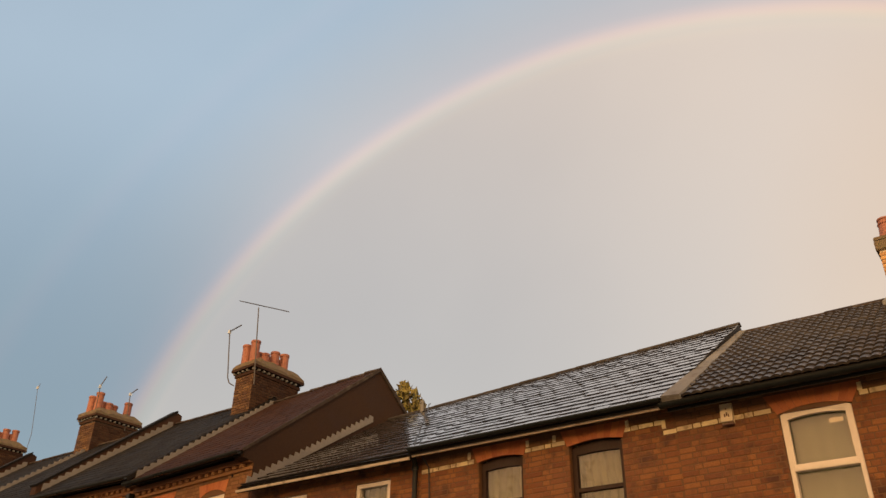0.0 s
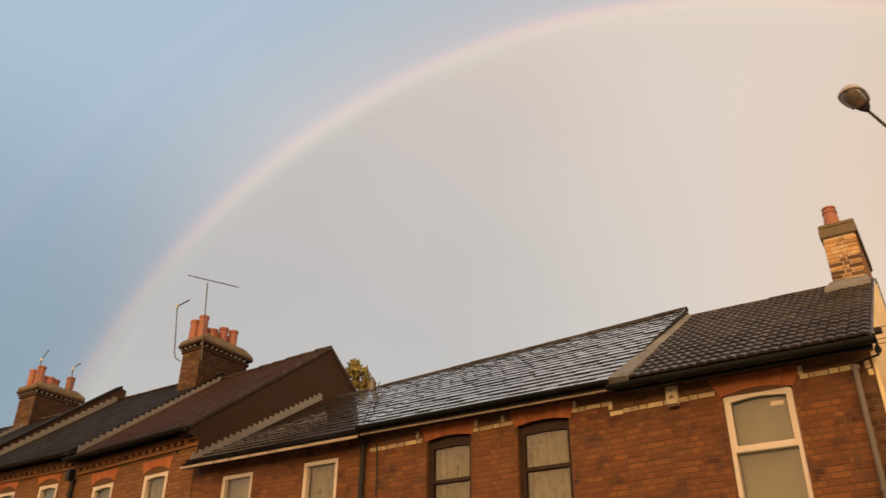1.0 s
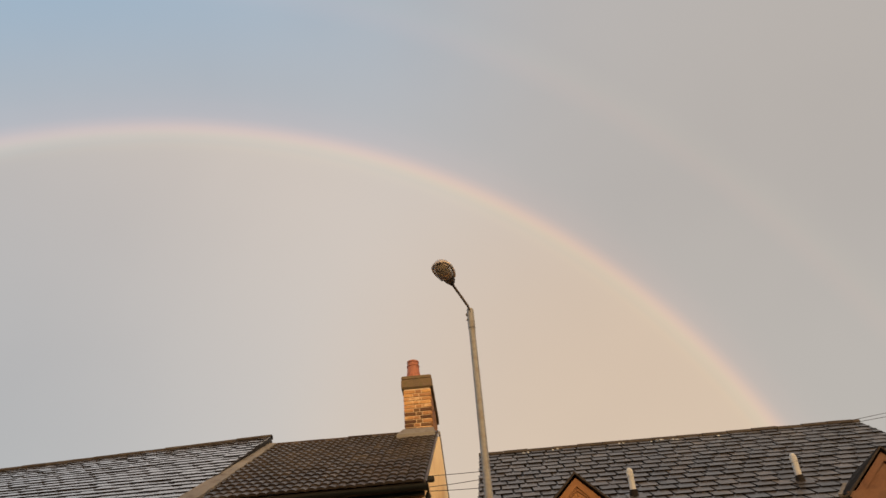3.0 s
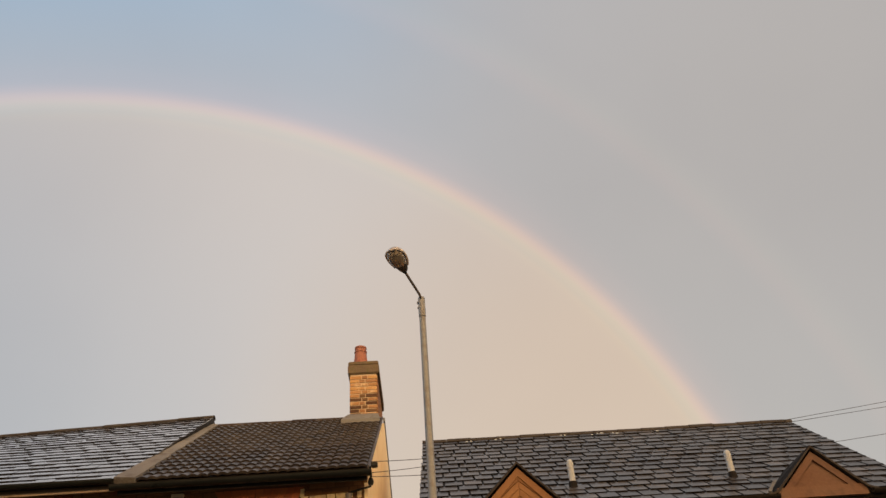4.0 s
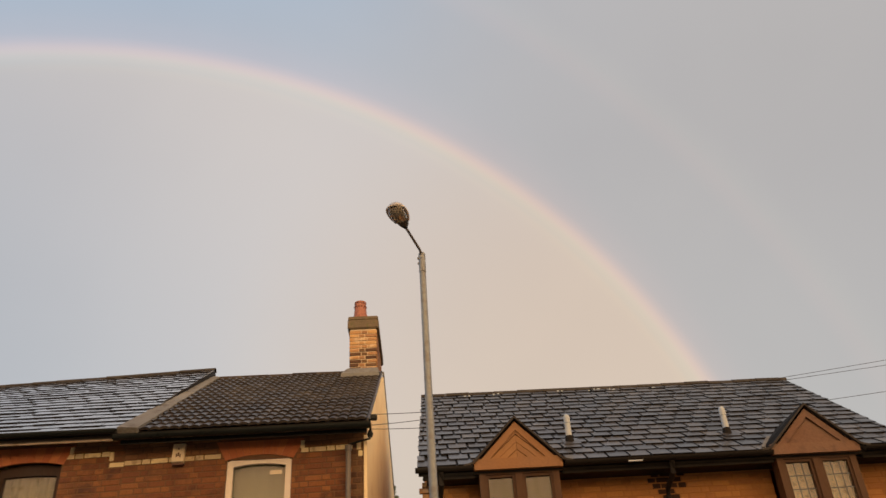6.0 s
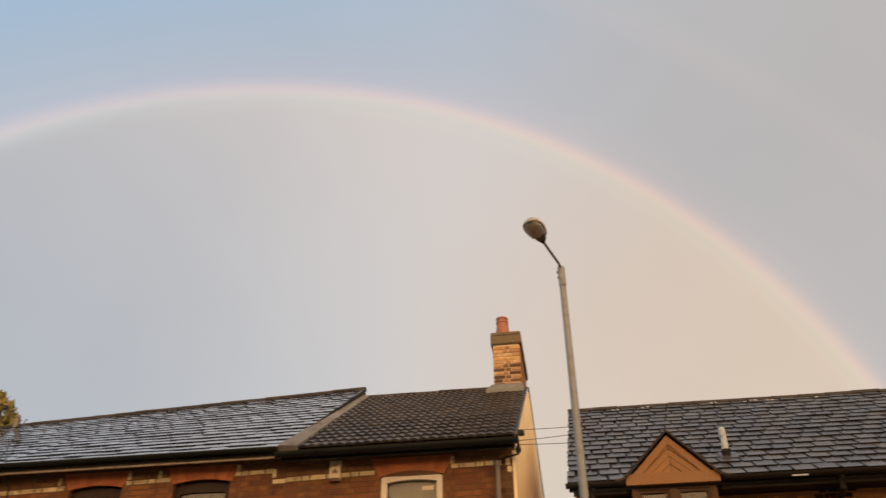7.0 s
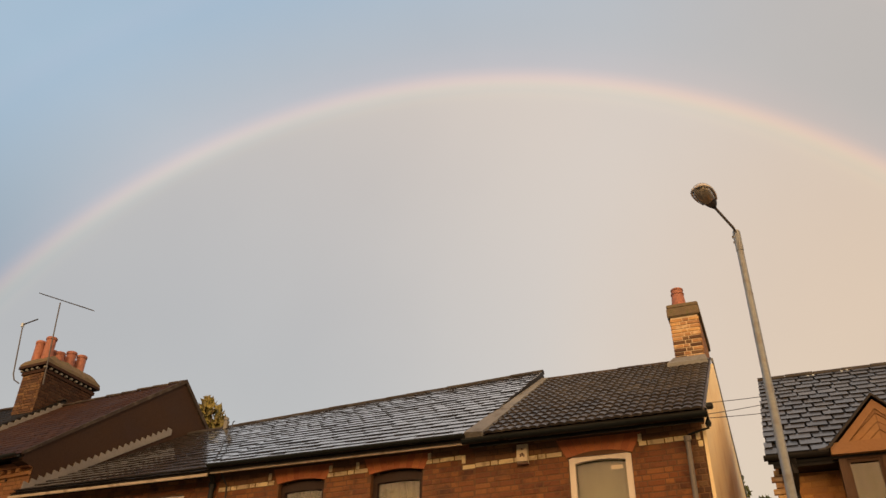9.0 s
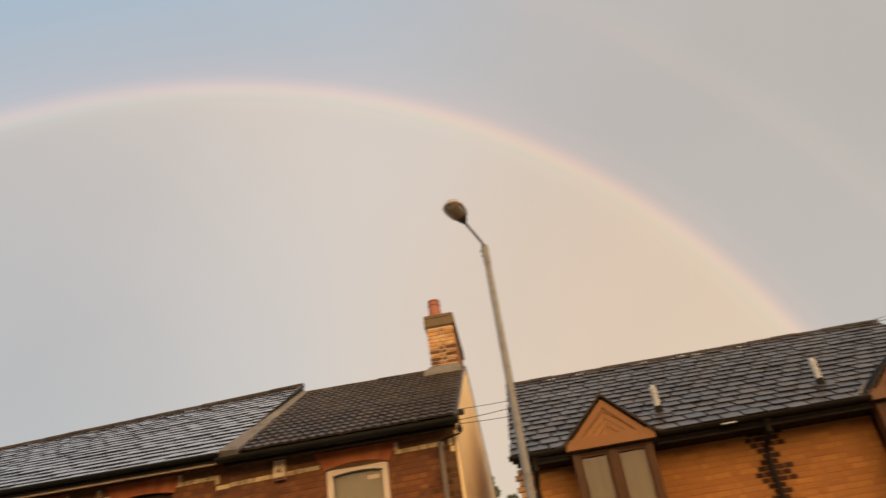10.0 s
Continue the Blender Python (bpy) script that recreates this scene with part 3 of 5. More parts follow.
def ridge_tiles(parent, x0, x1, y, z, step=0.45, r=0.095, material="ridge", limit=60):
    """Half-round ridge tiles end to end; z(x) is the ridge."""
    bm = bmesh.new()
    n = 8
    prof = [(r * math.cos(math.pi * k / n), r * 0.8 * math.sin(math.pi * k / n)) for k in range(n + 1)]
    prof = [(-p[0], p[1] - 0.02) for p in prof] + [(p[0] * 0.85, p[1] * 0.85 - 0.03) for p in prof]
    v = [(0, a, b) for a, b in prof] + [(step - 0.008, a * 0.96, b * 0.96) for a, b in prof]
    k = len(prof)
    f = [tuple(range(k)), tuple(range(2 * k - 1, k - 1, -1))] + [(i, i + k, (i + 1) % k + k, (i + 1) % k) for i in range(k)]
    rng = random.Random(int(abs(x0) * 100))
    placed = []
    x = x0
    while x < x1 - 0.1:
        slope = math.degrees(math.atan2(z(x + step) - z(x), step))
        placed.append(pose(x, y, z(x) + 0.002 + rng.uniform(-0.006, 0.006), 0, -slope + rng.uniform(-0.6, 0.6), 0) @ Matrix.Diagonal((min(1, (x1 - x) / step), 1, 1, 1)))
        x += step
    pieces("ridge_tile", v, f, M[material], parent, placed, limit)


def gutter(parent, x0, x1, y, z, r=0.06, material="black", label="black half-round gutter"):
    bm = bmesh.new()
    n = 8
    arc = [(y + r * math.cos(math.pi + math.pi * k / n), z + r * math.sin(math.pi + math.pi * k / n)) for k in range(n + 1)]
    inner = [(y + 0.88 * (a - y), z + 0.88 * (b - z)) for a, b in arc]
    prism(arc + inner[::-1], "x", x0, x1, bm)
    return put("gutter", bm, M[material], parent, label)


def downpipe(parent, x, y, z0, z1, r=0.034, material="black", top=None, label="round downpipe"):
    pts = [(x, y, z0), (x, y, z1)] + (list(top) if top else [])
    bm = tube(pts, r, 10)
    z = z0 + 0.3
    while z < z1:
        lathe([(r * 1.25, z), (r * 1.25, z + 0.07)], (x, y, 0), 12, bm)
        z += 1.6
    lathe([(r * 1.3, z1 - 0.07), (r * 1.3, z1)], (x, y, 0), 12, bm)
    return put("downpipe", bm, M[material], parent, label)


def arched(x0, x1, z0, z1, rise, n=8):
    """The outline of an opening with a cambered head, in x and z."""
    top = [(x0 + (x1 - x0) * k / n, z1 + rise * (1 - (2 * k / n - 1) ** 2)) for k in range(n + 1)]
    return [(x1, z0), (x0, z0)] + top


def ring(outer, inner, y0, y1):
    """A frame between two outlines of the same count of points."""
    bm = bmesh.new()
    k = len(outer)
    v = [[bm.verts.new((p[0], y, p[1])) for p in o] for y in (y0, y1) for o in (outer, inner)]
    for i in range(k):
        j = (i + 1) % k
        bm.faces.new((v[0][i], v[0][j], v[1][j], v[1][i]))
        bm.faces.new((v[2][j], v[2][i], v[3][i], v[3][j]))
        bm.faces.new((v[0][j], v[0][i], v[2][i], v[2][j]))
        bm.faces.new((v[1][i], v[1][j], v[3][j], v[3][i]))
    return bm


def cloth(x0, x1, z0, z1, y, folds, depth, seed):
    """A hanging curtain with folds."""
    rng = random.Random(seed)
    bm = bmesh.new()
    nx, nz = folds * 6, 6
    ph = [rng.uniform(0, 6.28) for _ in range(4)]
    grid = []
    for j in range(nz + 1):
        row = []
        for i in range(nx + 1):
            u, w = i / nx, j / nz
            d = depth * (math.sin(2 * math.pi * folds * u + ph[0] + 0.5 * math.sin(3 * w + ph[1])) + 0.5 * math.sin(2 * math.pi * folds * 0.47 * u + ph[2]))
            row.append(bm.verts.new((x0 + (x1 - x0) * u, y + d, z0 + (z1 - z0) * w)))
        grid.append(row)
    for j in range(nz):
        for i in range(nx):
            bm.faces.new((grid[j][i], grid[j][i + 1], grid[j + 1][i + 1], grid[j + 1][i]))
    bmesh.ops.solidify(bm, geom=bm.faces[:], thickness=0.004)
    return bm


def pane(x0, x1, z0, z1, y, parent, rise=0.0):
    ob = put("pane", prism(arched(x0, x1, z0, z1, rise), "y", y, y + 0.005), M["glass"], parent)
    ob.visible_shadow = False
    return ob


def sash_window(house, x0, x1, z0, z1, rise, y, frame_mat, transom, covering, label, seed, bar=0.06, rail=0.06, nearer=0.0, head=0.0):
    """A window in an opening: outer frame, transom, two panes and what hangs behind them."""
    win = put("window", ring(arched(x0, x1, z0, z1, rise), arched(x0 + bar, x1 - bar, z0 + bar, z1 - bar * 0.9 - head, rise * (0.3 if head else 0.9)), y + 0.05 - nearer, y + 0.13), M[frame_mat], house, label)
    if transom:
        put("transom", boxes((x0 + bar, x1 - bar, y + 0.04 - nearer, y + 0.12, transom - rail / 2, transom + rail / 2), bevel=0.008), M[frame_mat], win)
    lo = transom or z0
    pane(x0 + bar, x1 - bar, lo + rail / 2, z1 - bar * 0.9 - head, y + 0.085, win, rise * (0.3 if head else 0.9))
    if transom:
        pane(x0 + bar, x1 - bar, z0 + bar, transom - rail / 2, y + 0.095, win)
    put("window_sill", boxes((x0 - 0.08, x1 + 0.08, y - 0.05, y + 0.12, z0 - 0.10, z0 - 0.005), bevel=0.008), M["cement"], win)
    if covering == "curtain":
        put("curtain", cloth(x0 - 0.02, x1 + 0.02, z0 - 0.02, z1 + 0.1, y + 0.20, 7, 0.032, seed), M["curtain"], win, "beige patterned curtain")
    else:
        put("blind", cloth(x0 - 0.02, x1 + 0.02, z0 - 0.02, z1 + 0.1, y + 0.20, 5, 0.003, seed), M["blind"], win, "plain khaki net blind")
    return win


def camber_arch(house, x0, x1, z_spring, rise, depth, y, material="arch", n=11, spread=0.07, pieces_apart=True):
    """A flat-topped cambered arch of upright bricks over an opening."""
    arch = put("arch", prism(arched(x0 - 0.015, x1 + 0.015, z_spring + 0.01, z_spring + 0.02, rise)[2:] + [(x1 + 0.015, z_spring + depth - 0.01), (x0 - 0.015, z_spring + depth - 0.01)], "y", y + 0.004, y + 0.10), M["mortar"], house, "orange rubbed-brick window arch")
    for k in range(n):
        a, b = k / n, (k + 1) / n
        q = []
        for u, s in ((a, 1), (b, -1)):
            lowx = x0 - 0.02 + (x1 - x0 + 0.04) * u + s * 0.002
            topx = x0 - 0.02 - spread + (x1 - x0 + 0.04 + 2 * spread) * u + s * 0.002
            q.append((lowx, z_spring + rise * (1 - (2 * u - 1) ** 2), topx))
        bm = prism([(q[0][0], q[0][1]), (q[1][0], q[1][1]), (q[1][2], z_spring + depth), (q[0][2], z_spring + depth)], "y", y - 0.012, y + 0.02)
        put("brick", bm, M[material], arch)
    return arch


def chimney_pot(stack, x, y, z, h, r=0.13, sides=18, plain=True):
    prof = [(r * 0.96, 0), (r * 0.95, h * 0.3), (r * 0.92, h - 0.075), (r * 1.03, h - 0.065), (r * 1.05, h - 0.02), (r * 0.98, h), (r * 0.76, h), (r * 0.74, h - 0.18)]
    bm = lathe([(a, b + z) for a, b in prof], (x, y, 0), sides)
    return put("chimney_pot", bm, M["pot"], stack, smooth=False)


def stepped_flashing(parent, x, pts_lo, pts_hi, n, height, side=1):
    """Lead let into a wall in steps along a roof slope, from (y, z) to (y, z)."""
    (y0, z0), (y1, z1) = pts_lo, pts_hi
    poly = [(y0, z0 - 0.02)]
    for k in range(n):
        ya, yb = y0 + (y1 - y0) * k / n, y0 + (y1 - y0) * (k + 1) / n
        za = z0 + (z1 - z0) * k / n
        zb = z0 + (z1 - z0) * (k + 1) / n
        poly += [(ya + 0.02, za + height), (yb, zb + height * 0.5)]
    poly += [(y1, z1 - 0.02)]
    return put("flashing", prism(poly, "x", x, x + 0.02 * side), M["lead"], parent, "stepped grey lead flashing")

# ---------------------------------------------------------------- ground and street
FACE = 10.3          # line of the house fronts


def slab(name, dims, material, label, category):
    return tagged(part(name, boxes(dims), material), label, category, kind="structure")


gm = bmesh.new()
gv = [gm.verts.new(c) for c in ((-900, -900, 0), (900, -900, 0), (900, 900, 0), (-900, 900, 0))]
gm.faces.new(gv)
tagged(part("ground", gm, M["earth"]), "flat dark earth and grass running to the horizon", "ground", kind="structure")
slab("road", (-80, 80, 0.6, 6.2, -0.05, 0.02), M["asphalt"], "wet grey asphalt road between the houses", "road")
slab("pavement_north", (-80, 80, 6.2, 8.6, -0.05, 0.13), M["paving"], "grey concrete pavement below the brick houses", "pavement")
slab("pavement_south", (-80, 80, -1.6, 0.6, -0.05, 0.13), M["paving"], "grey concrete pavement on the near side", "pavement")
# Unseen wall added to keep low sun off the fronts; notches light two gables.
tagged(part("wall_south", prism([(-60, 0), (60, 0), (60, 3.2), (15.5, 3.2), (15.5, 7.2), (7.15, 7.2), (7.15, 3.2), (5.95, 3.2), (5.95, 7.2), (-60, 7.2)], "y", -9.9, -9.5), M["plain_wall"]), "unseen added wall that shades the street from the low sun", "wall", kind="structure")

# ---------------------------------------------------------------- terraced house with the cream gable


def front_wall(house, x0, x1, y0, top, holes):
    """The front wall with its openings."""
    return put("wall", wall_mesh(x0, x1, 0, top, y0, y0 + 0.25, holes), M["mortar"], house)


def side_wall(house, x0, x1, outline, material, label=""):
    """A gable wall: outline in y and z."""
    return put("gable_wall", prism(outline, "x", x0, x1), M[material], house, label)


def settled(x0, dz, fall=0.025):
    """Courses that fall away to one side, as an old terrace settles."""
    m = Matrix.Translation((0, 0, dz))
    m[2][0], m[2][3] = fall, dz - fall * x0
    return m


def soldier(house, x, z0, z1, w=0.055):
    """A cream brick stood on end at the shoulder of an arch."""
    return put("brick", boxes((x - w / 2, x + w / 2, FACE - 0.014, FACE + 0.02, z0, z1), bevel=0.006), M["brick_cream"], house)


def house_end():
    hx0, hx1 = -3.74, -0.64
    h = thing("terraced_house", (-2.2, 12.2, 0), "red brick terraced house with brown tiled roof and cream gable", "house", "terraced houses")
    w0, w1 = -2.43, -1.60
    wall = front_wall(h, hx0, hx1, FACE, 5.32, [(w0, w1, 3.45, 4.93)])
    # cambered head of the opening
    arch_band = (w0 - 0.02, w1 + 0.02, 4.90, 5.165)

    def paint(x, z):
        if 4.935 < z < 5.01 and (x < -2.60 or -1.46 < x < -0.9):
            return "brick_cream"
        if z > 5.01 and (x < -2.60 or x > -1.45):
            return "brick_brown"
        if x > -0.84:
            return "brick_soot"
        return "brick"

    bricks(wall, hx0, hx1 - 0.02, 3.435, 5.31, FACE, [(w0, w1, 3.2, 4.94), arch_band], paint, limit=300, turn=settled(-3.6, 0.0))
    camber_arch(h, w0, w1, 4.925, 0.065, 0.25, FACE, n=11, spread=0.135)
    win = sash_window(h, w0 + 0.005, w1 - 0.005, 3.46, 4.915, 0.07, FACE, "white", 4.245, "blind", "white plastic window with a cambered head", 3, bar=0.05, rail=0.055, nearer=0.035)
    put("opener_frame", ring(arched(w0 + 0.052, w1 - 0.052, 4.272, 4.872, 0.060), arched(w0 + 0.082, w1 - 0.082, 4.302, 4.848, 0.032), FACE + 0.02, FACE + 0.075), M["white"], win)
    put("sticker", boxes((w1 - 0.29, w1 - 0.135, FACE + 0.076, FACE + 0.079, 4.745, 4.80)), M["box_white"], win, "pale sticker in the pane's corner")
    for x, z0, z1 in ((-1.47, 5.045, 5.15), (-0.74, 4.99, 5.10), (-0.72, 4.90, 4.975)):
        soldier(h, x, z0, z1)
    # gable wall, slightly out of square
    ye, ze, yr, zr, yb, zb = 10.02, 5.275, 14.2, 7.75, 19.6, 5.1
    skew = 0.018
    bm = prism([(FACE + 0.252, 0), (19.4, 0), (19.4, zb - 0.06), (yr, zr - 0.10), (FACE + 0.252, ze + 0.20)], "x", hx1 - 0.25, hx1)
    for v in bm.verts:
        v.co.x += skew * (v.co.y - FACE)
    put("gable_wall", bm, M["render"], h, "smooth cream-painted rendered gable")
    put("back_wall", boxes((hx0, hx1 - 0.25, 19.2, 19.4, 0, zb - 0.1)), M["brick_tan"], h)
    bm = prism([(FACE - 0.012, 0), (FACE + 0.256, 0), (FACE + 0.256, ze + 0.06), (FACE - 0.012, ze - 0.10)], "x", hx1 - 0.035, hx1 + 0.006)
    put("quoin_strip", bm, M["render"], h, "cream render edge at the corner")
    roof = put("roof", roof_slab(hx0, hx1 + 0.03, ye, ze, yr, zr, zr, yb, zb), M["soffit"], h, "brown double-roll concrete tiled roof")
    # tiles with two rolls each
    tw, courses = 0.25, 18
    run = math.hypot(yr - ye, zr - ze)
    g = run / courses
    n = 14
    prof = []
    for k in range(n + 1):
        u = k / n
        prof.append((u * (tw - 0.004), 0.022 * abs(math.sin(2 * math.pi * u)) ** 0.7))
    vs = [(x, 0, z + 0.028) for x, z in prof] + [(x, g * 1.16, z + 0.014) for x, z in prof] + [(x, 0, z * 0.6) for x, z in prof]
    k = n + 1
    fs = [(i, i + 1, i + 1 + k, i + k) for i in range(n)] + [(i + 1, i, i + 2 * k, i + 1 + 2 * k) for i in range(n)]
    rng = random.Random(5)
    placed = []
    for c in range(courses):
        x = hx0 + 0.12
        while x < hx1 + 0.02:
            placed.append(slope_matrix(x, c * g - 0.02, ye, ze, yr, zr, 0.010 + rng.uniform(0, 0.005), -3.0 + rng.uniform(-0.5, 0.5)))
            x += tw
    placed = [m for m in placed if m.translation.x + tw < hx1 + 0.12]
    pieces("roof_tile", vs, fs, M["tile"], roof, placed, 300)
    ridge_tiles(roof, hx0 + 0.12, hx1 - 0.6, yr, lambda x: zr, limit=12)
    put("verge", prism([(ye, ze - 0.02), (yr, zr - 0.02), (yr, zr + 0.035), (ye, ze + 0.035)], "x", hx1 + 0.028, hx1 + 0.05), M["tile"], roof)
    bm = prism([(yr, zr - 0.06), (yb, zb - 0.06), (yb, zb + 0.01), (yr, zr + 0.01)], "x", hx1 - 0.02, hx1 + 0.012)
    for v in bm.verts:
        v.co.x += skew * (v.co.y - FACE)
    put("back_verge", bm, M["cement"], roof)
    gutter(h, hx0 - 0.06, hx1 + 0.08, 9.955, 5.215, 0.066)
    put("fascia", boxes((hx0 + 0.01, hx1 + 0.02, 10.03, 10.06, 5.125, 5.26)), M["black"], h, "black painted fascia board")
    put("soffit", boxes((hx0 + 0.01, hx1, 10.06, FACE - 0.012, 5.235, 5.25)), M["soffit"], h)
    put("gutter_bracket", boxes((hx1 + 0.075, hx1 + 0.16, 9.90, 9.99, 5.25, 5.31), bevel=0.01), M["black"], h, "gutter end clip")
    bm = lathe([(0.03, 5.08), (0.04, 5.12), (0.022, 5.17)], (hx1 + 0.06, 10.10, 0), 10)
    tube([(hx1 + 0.06, 9.96, 5.27), (hx1 + 0.07, 10.02, 5.18), (hx1 + 0.05, 10.16, 5.08), (hx1 - 0.1, 10.2, 5.06), (-0.87, 10.24, 5.04)], 0.015, 8, bm)
    put("swan_neck", bm, M["black"], h, "black bent pipe below the gutter end")
    downpipe(h, -0.87, 10.24, 0.1, 5.03, 0.034, "grey_pipe", label="grey painted downpipe")
    # cement fillet against the higher slate roof
    bm = bmesh.new()
    m = slope_matrix(hx0 - 0.06, -0.07, ye, ze, yr, zr)
    box(bm, 0.035, 0.30, 0, run + 0.05, 0.0, 0.085, m)
    bmesh.ops.subdivide_edges(bm, edges=[e for e in bm.edges if e.calc_length() > 2], cuts=22)
    rng = random.Random(8)
    back = m.inverted()
    for v in bm.verts:      # narrower towards the ridge, with a ragged lower edge
        q = back @ v.co
        if q.x > 0.1:
            q.x += -0.13 * q.y / run + rng.uniform(-0.014, 0.014)
            q.z *= 0.8
        v.co = m @ q
    put("cement_fillet", bm, M["cement"], h, "pale cement fillet between two roofs")
    # chimney across the ridge, flush with the gable
    cx0, cx1, cy0, cy1 = -1.19, -0.675, 13.95, 15.7
    base, neck, cap = 6.9, 8.56, 8.82
    stack = put("chimney", boxes((cx0 + 0.012, cx1 - 0.012, cy0 + 0.012, cy1 - 0.012, base, neck)), M["mortar_pale"], h, "yellow brick chimney stack with a cement cap")

    def stock(x, z):
        return "brick_soot" if z < 8.27 and random.Random(int(x * 977 + z * 3391)).random() < 0.72 and x < -0.78 else "brick_yellow"

    bricks(stack, cx0, cx1, 7.56, neck, cy0, [], stock, limit=300, near=(-0.9, 13.9), proud=0.004, joint=0.015)
    side = Matrix.Translation((cx1, cy0, 0)) @ pose(0, 0, 0, 0, 0, 90)
    bricks(stack, 0.0, cy1 - cy0, 7.56, neck, 0.0, [], lambda x, z: "brick_tan", limit=300, turn=side, near=(-0.6, 14.0))
    bm = boxes((cx0 - 0.035, cx1 + 0.04, cy0 - 0.04, cy1 + 0.04, neck, neck + 0.18), (cx0 - 0.03, cx1 + 0.03, cy0 - 0.03, cy1 + 0.03, neck + 0.18, cap), bevel=0.015)
    put("chimney_cap", bm, M["cap"], stack, "weathered cement chimney cap")
    bm = prism([(cy0 - 0.30, 7.46), (cy0 + 0.02, 7.58), (cy0 + 0.02, 7.75), (cy0 - 0.03, 7.74), (cy0 - 0.30, 7.53)], "x", cx0 - 0.13, cx1 + 0.05)
    for v in bm.verts:
        if v.co.z > 7.73:
            v.co.x += 0.10 if v.co.x < -1.0 else -0.04
    put("chimney_flaunching", bm, M["cement"], stack, "pale cement at the foot of the stack")
    prof = [(0.146, 0), (0.142, 0.06), (0.122, 0.16), (0.113, 0.25), (0.110, 0.27), (0.122, 0.275), (0.122, 0.295), (0.108, 0.30), (0.105, 0.345), (0.116, 0.35), (0.114, 0.375), (0.088, 0.375), (0.08, 0.25)]
    put("chimney_pot", lathe([(r * 1.02, z * 1.15 + cap) for r, z in prof], (-1.0, 14.2, 0), 20), M["pot"], stack, "weathered terracotta chimney pot")
    return h


def house_brown_windows():
    hx0, hx1 = -7.98, -3.74
    h = thing("terraced_house", (-5.9, 12.2, 0), "red brick terraced house with wet slate roof and brown windows", "house", "terraced houses")
    wins = ((-6.89, -6.11), (-5.345, -4.53))
    wall = front_wall(h, hx0, hx1, FACE, 5.32, [(a, b, 3.45, 5.05) for a, b in wins])
    arches = [(a - 0.02, b + 0.02, 4.98, 5.215) for a, b in wins]

    def paint(x, z):
        on = -7.97 < x < -7.0 or -6.02 < x < -5.5 or -4.46 < x < -3.93
        if 5.085 < z < 5.15 and on:
            return "brick_cream"
        if 4.935 < z < 5.01 and x > -3.93:
            return "brick_cream"
        if z > 5.15 and on:
            return "brick_brown"
        return "brick"

    bricks(wall, hx0, hx1, 3.435, 5.31, FACE, [(a, b, 3.2, 5.02) for a, b in wins] + arches, paint, limit=300, turn=settled(-3.74, -0.015))
    for x, z0, z1 in ((-7.06, 5.06, 5.17), (-6.02, 5.09, 5.19), (-5.57, 5.09, 5.19), (-4.43, 5.12, 5.21), (-3.91, 5.0, 5.12)):
        soldier(h, x, z0, z1)
    for k, (a, b) in enumerate(wins):
        camber_arch(h, a, b, 4.985, 0.05, 0.235, FACE, n=9, spread=0.10)
        sash_window(h, a + 0.004, b - 0.004, 3.46, 4.98, 0.050, FACE + 0.03, "brown_wood", 4.38, "curtain", "dark brown timber sash window with curtains", 11 + k, bar=0.07, rail=0.055, head=0.045)
    return h


def house_white_windows():
    hx0, hx1 = -12.03, -7.98
    h = thing("terraced_house", (-10.0, 12.2, 0), "red brick terraced house with dark slate roof and white windows", "house", "terraced houses")
    wins = ((-11.28, -10.52), (-9.37, -8.62))
    wall = front_wall(h, hx0, hx1, FACE, 5.32, [(a, b, 3.45, 4.98) for a, b in wins])
    bricks(wall, hx0, hx1, 3.96, 5.31, FACE, [(a, b, 3.2, 4.98) for a, b in wins], lambda x, z: "brick", limit=220)
    for k, (a, b) in enumerate(wins):
        sash_window(h, a + 0.004, b - 0.004, 3.46, 4.975, 0.0, FACE, "white", None, "curtain" if k else "blind", "white plastic window", 21 + k, bar=0.07, nearer=0.03)
    return h


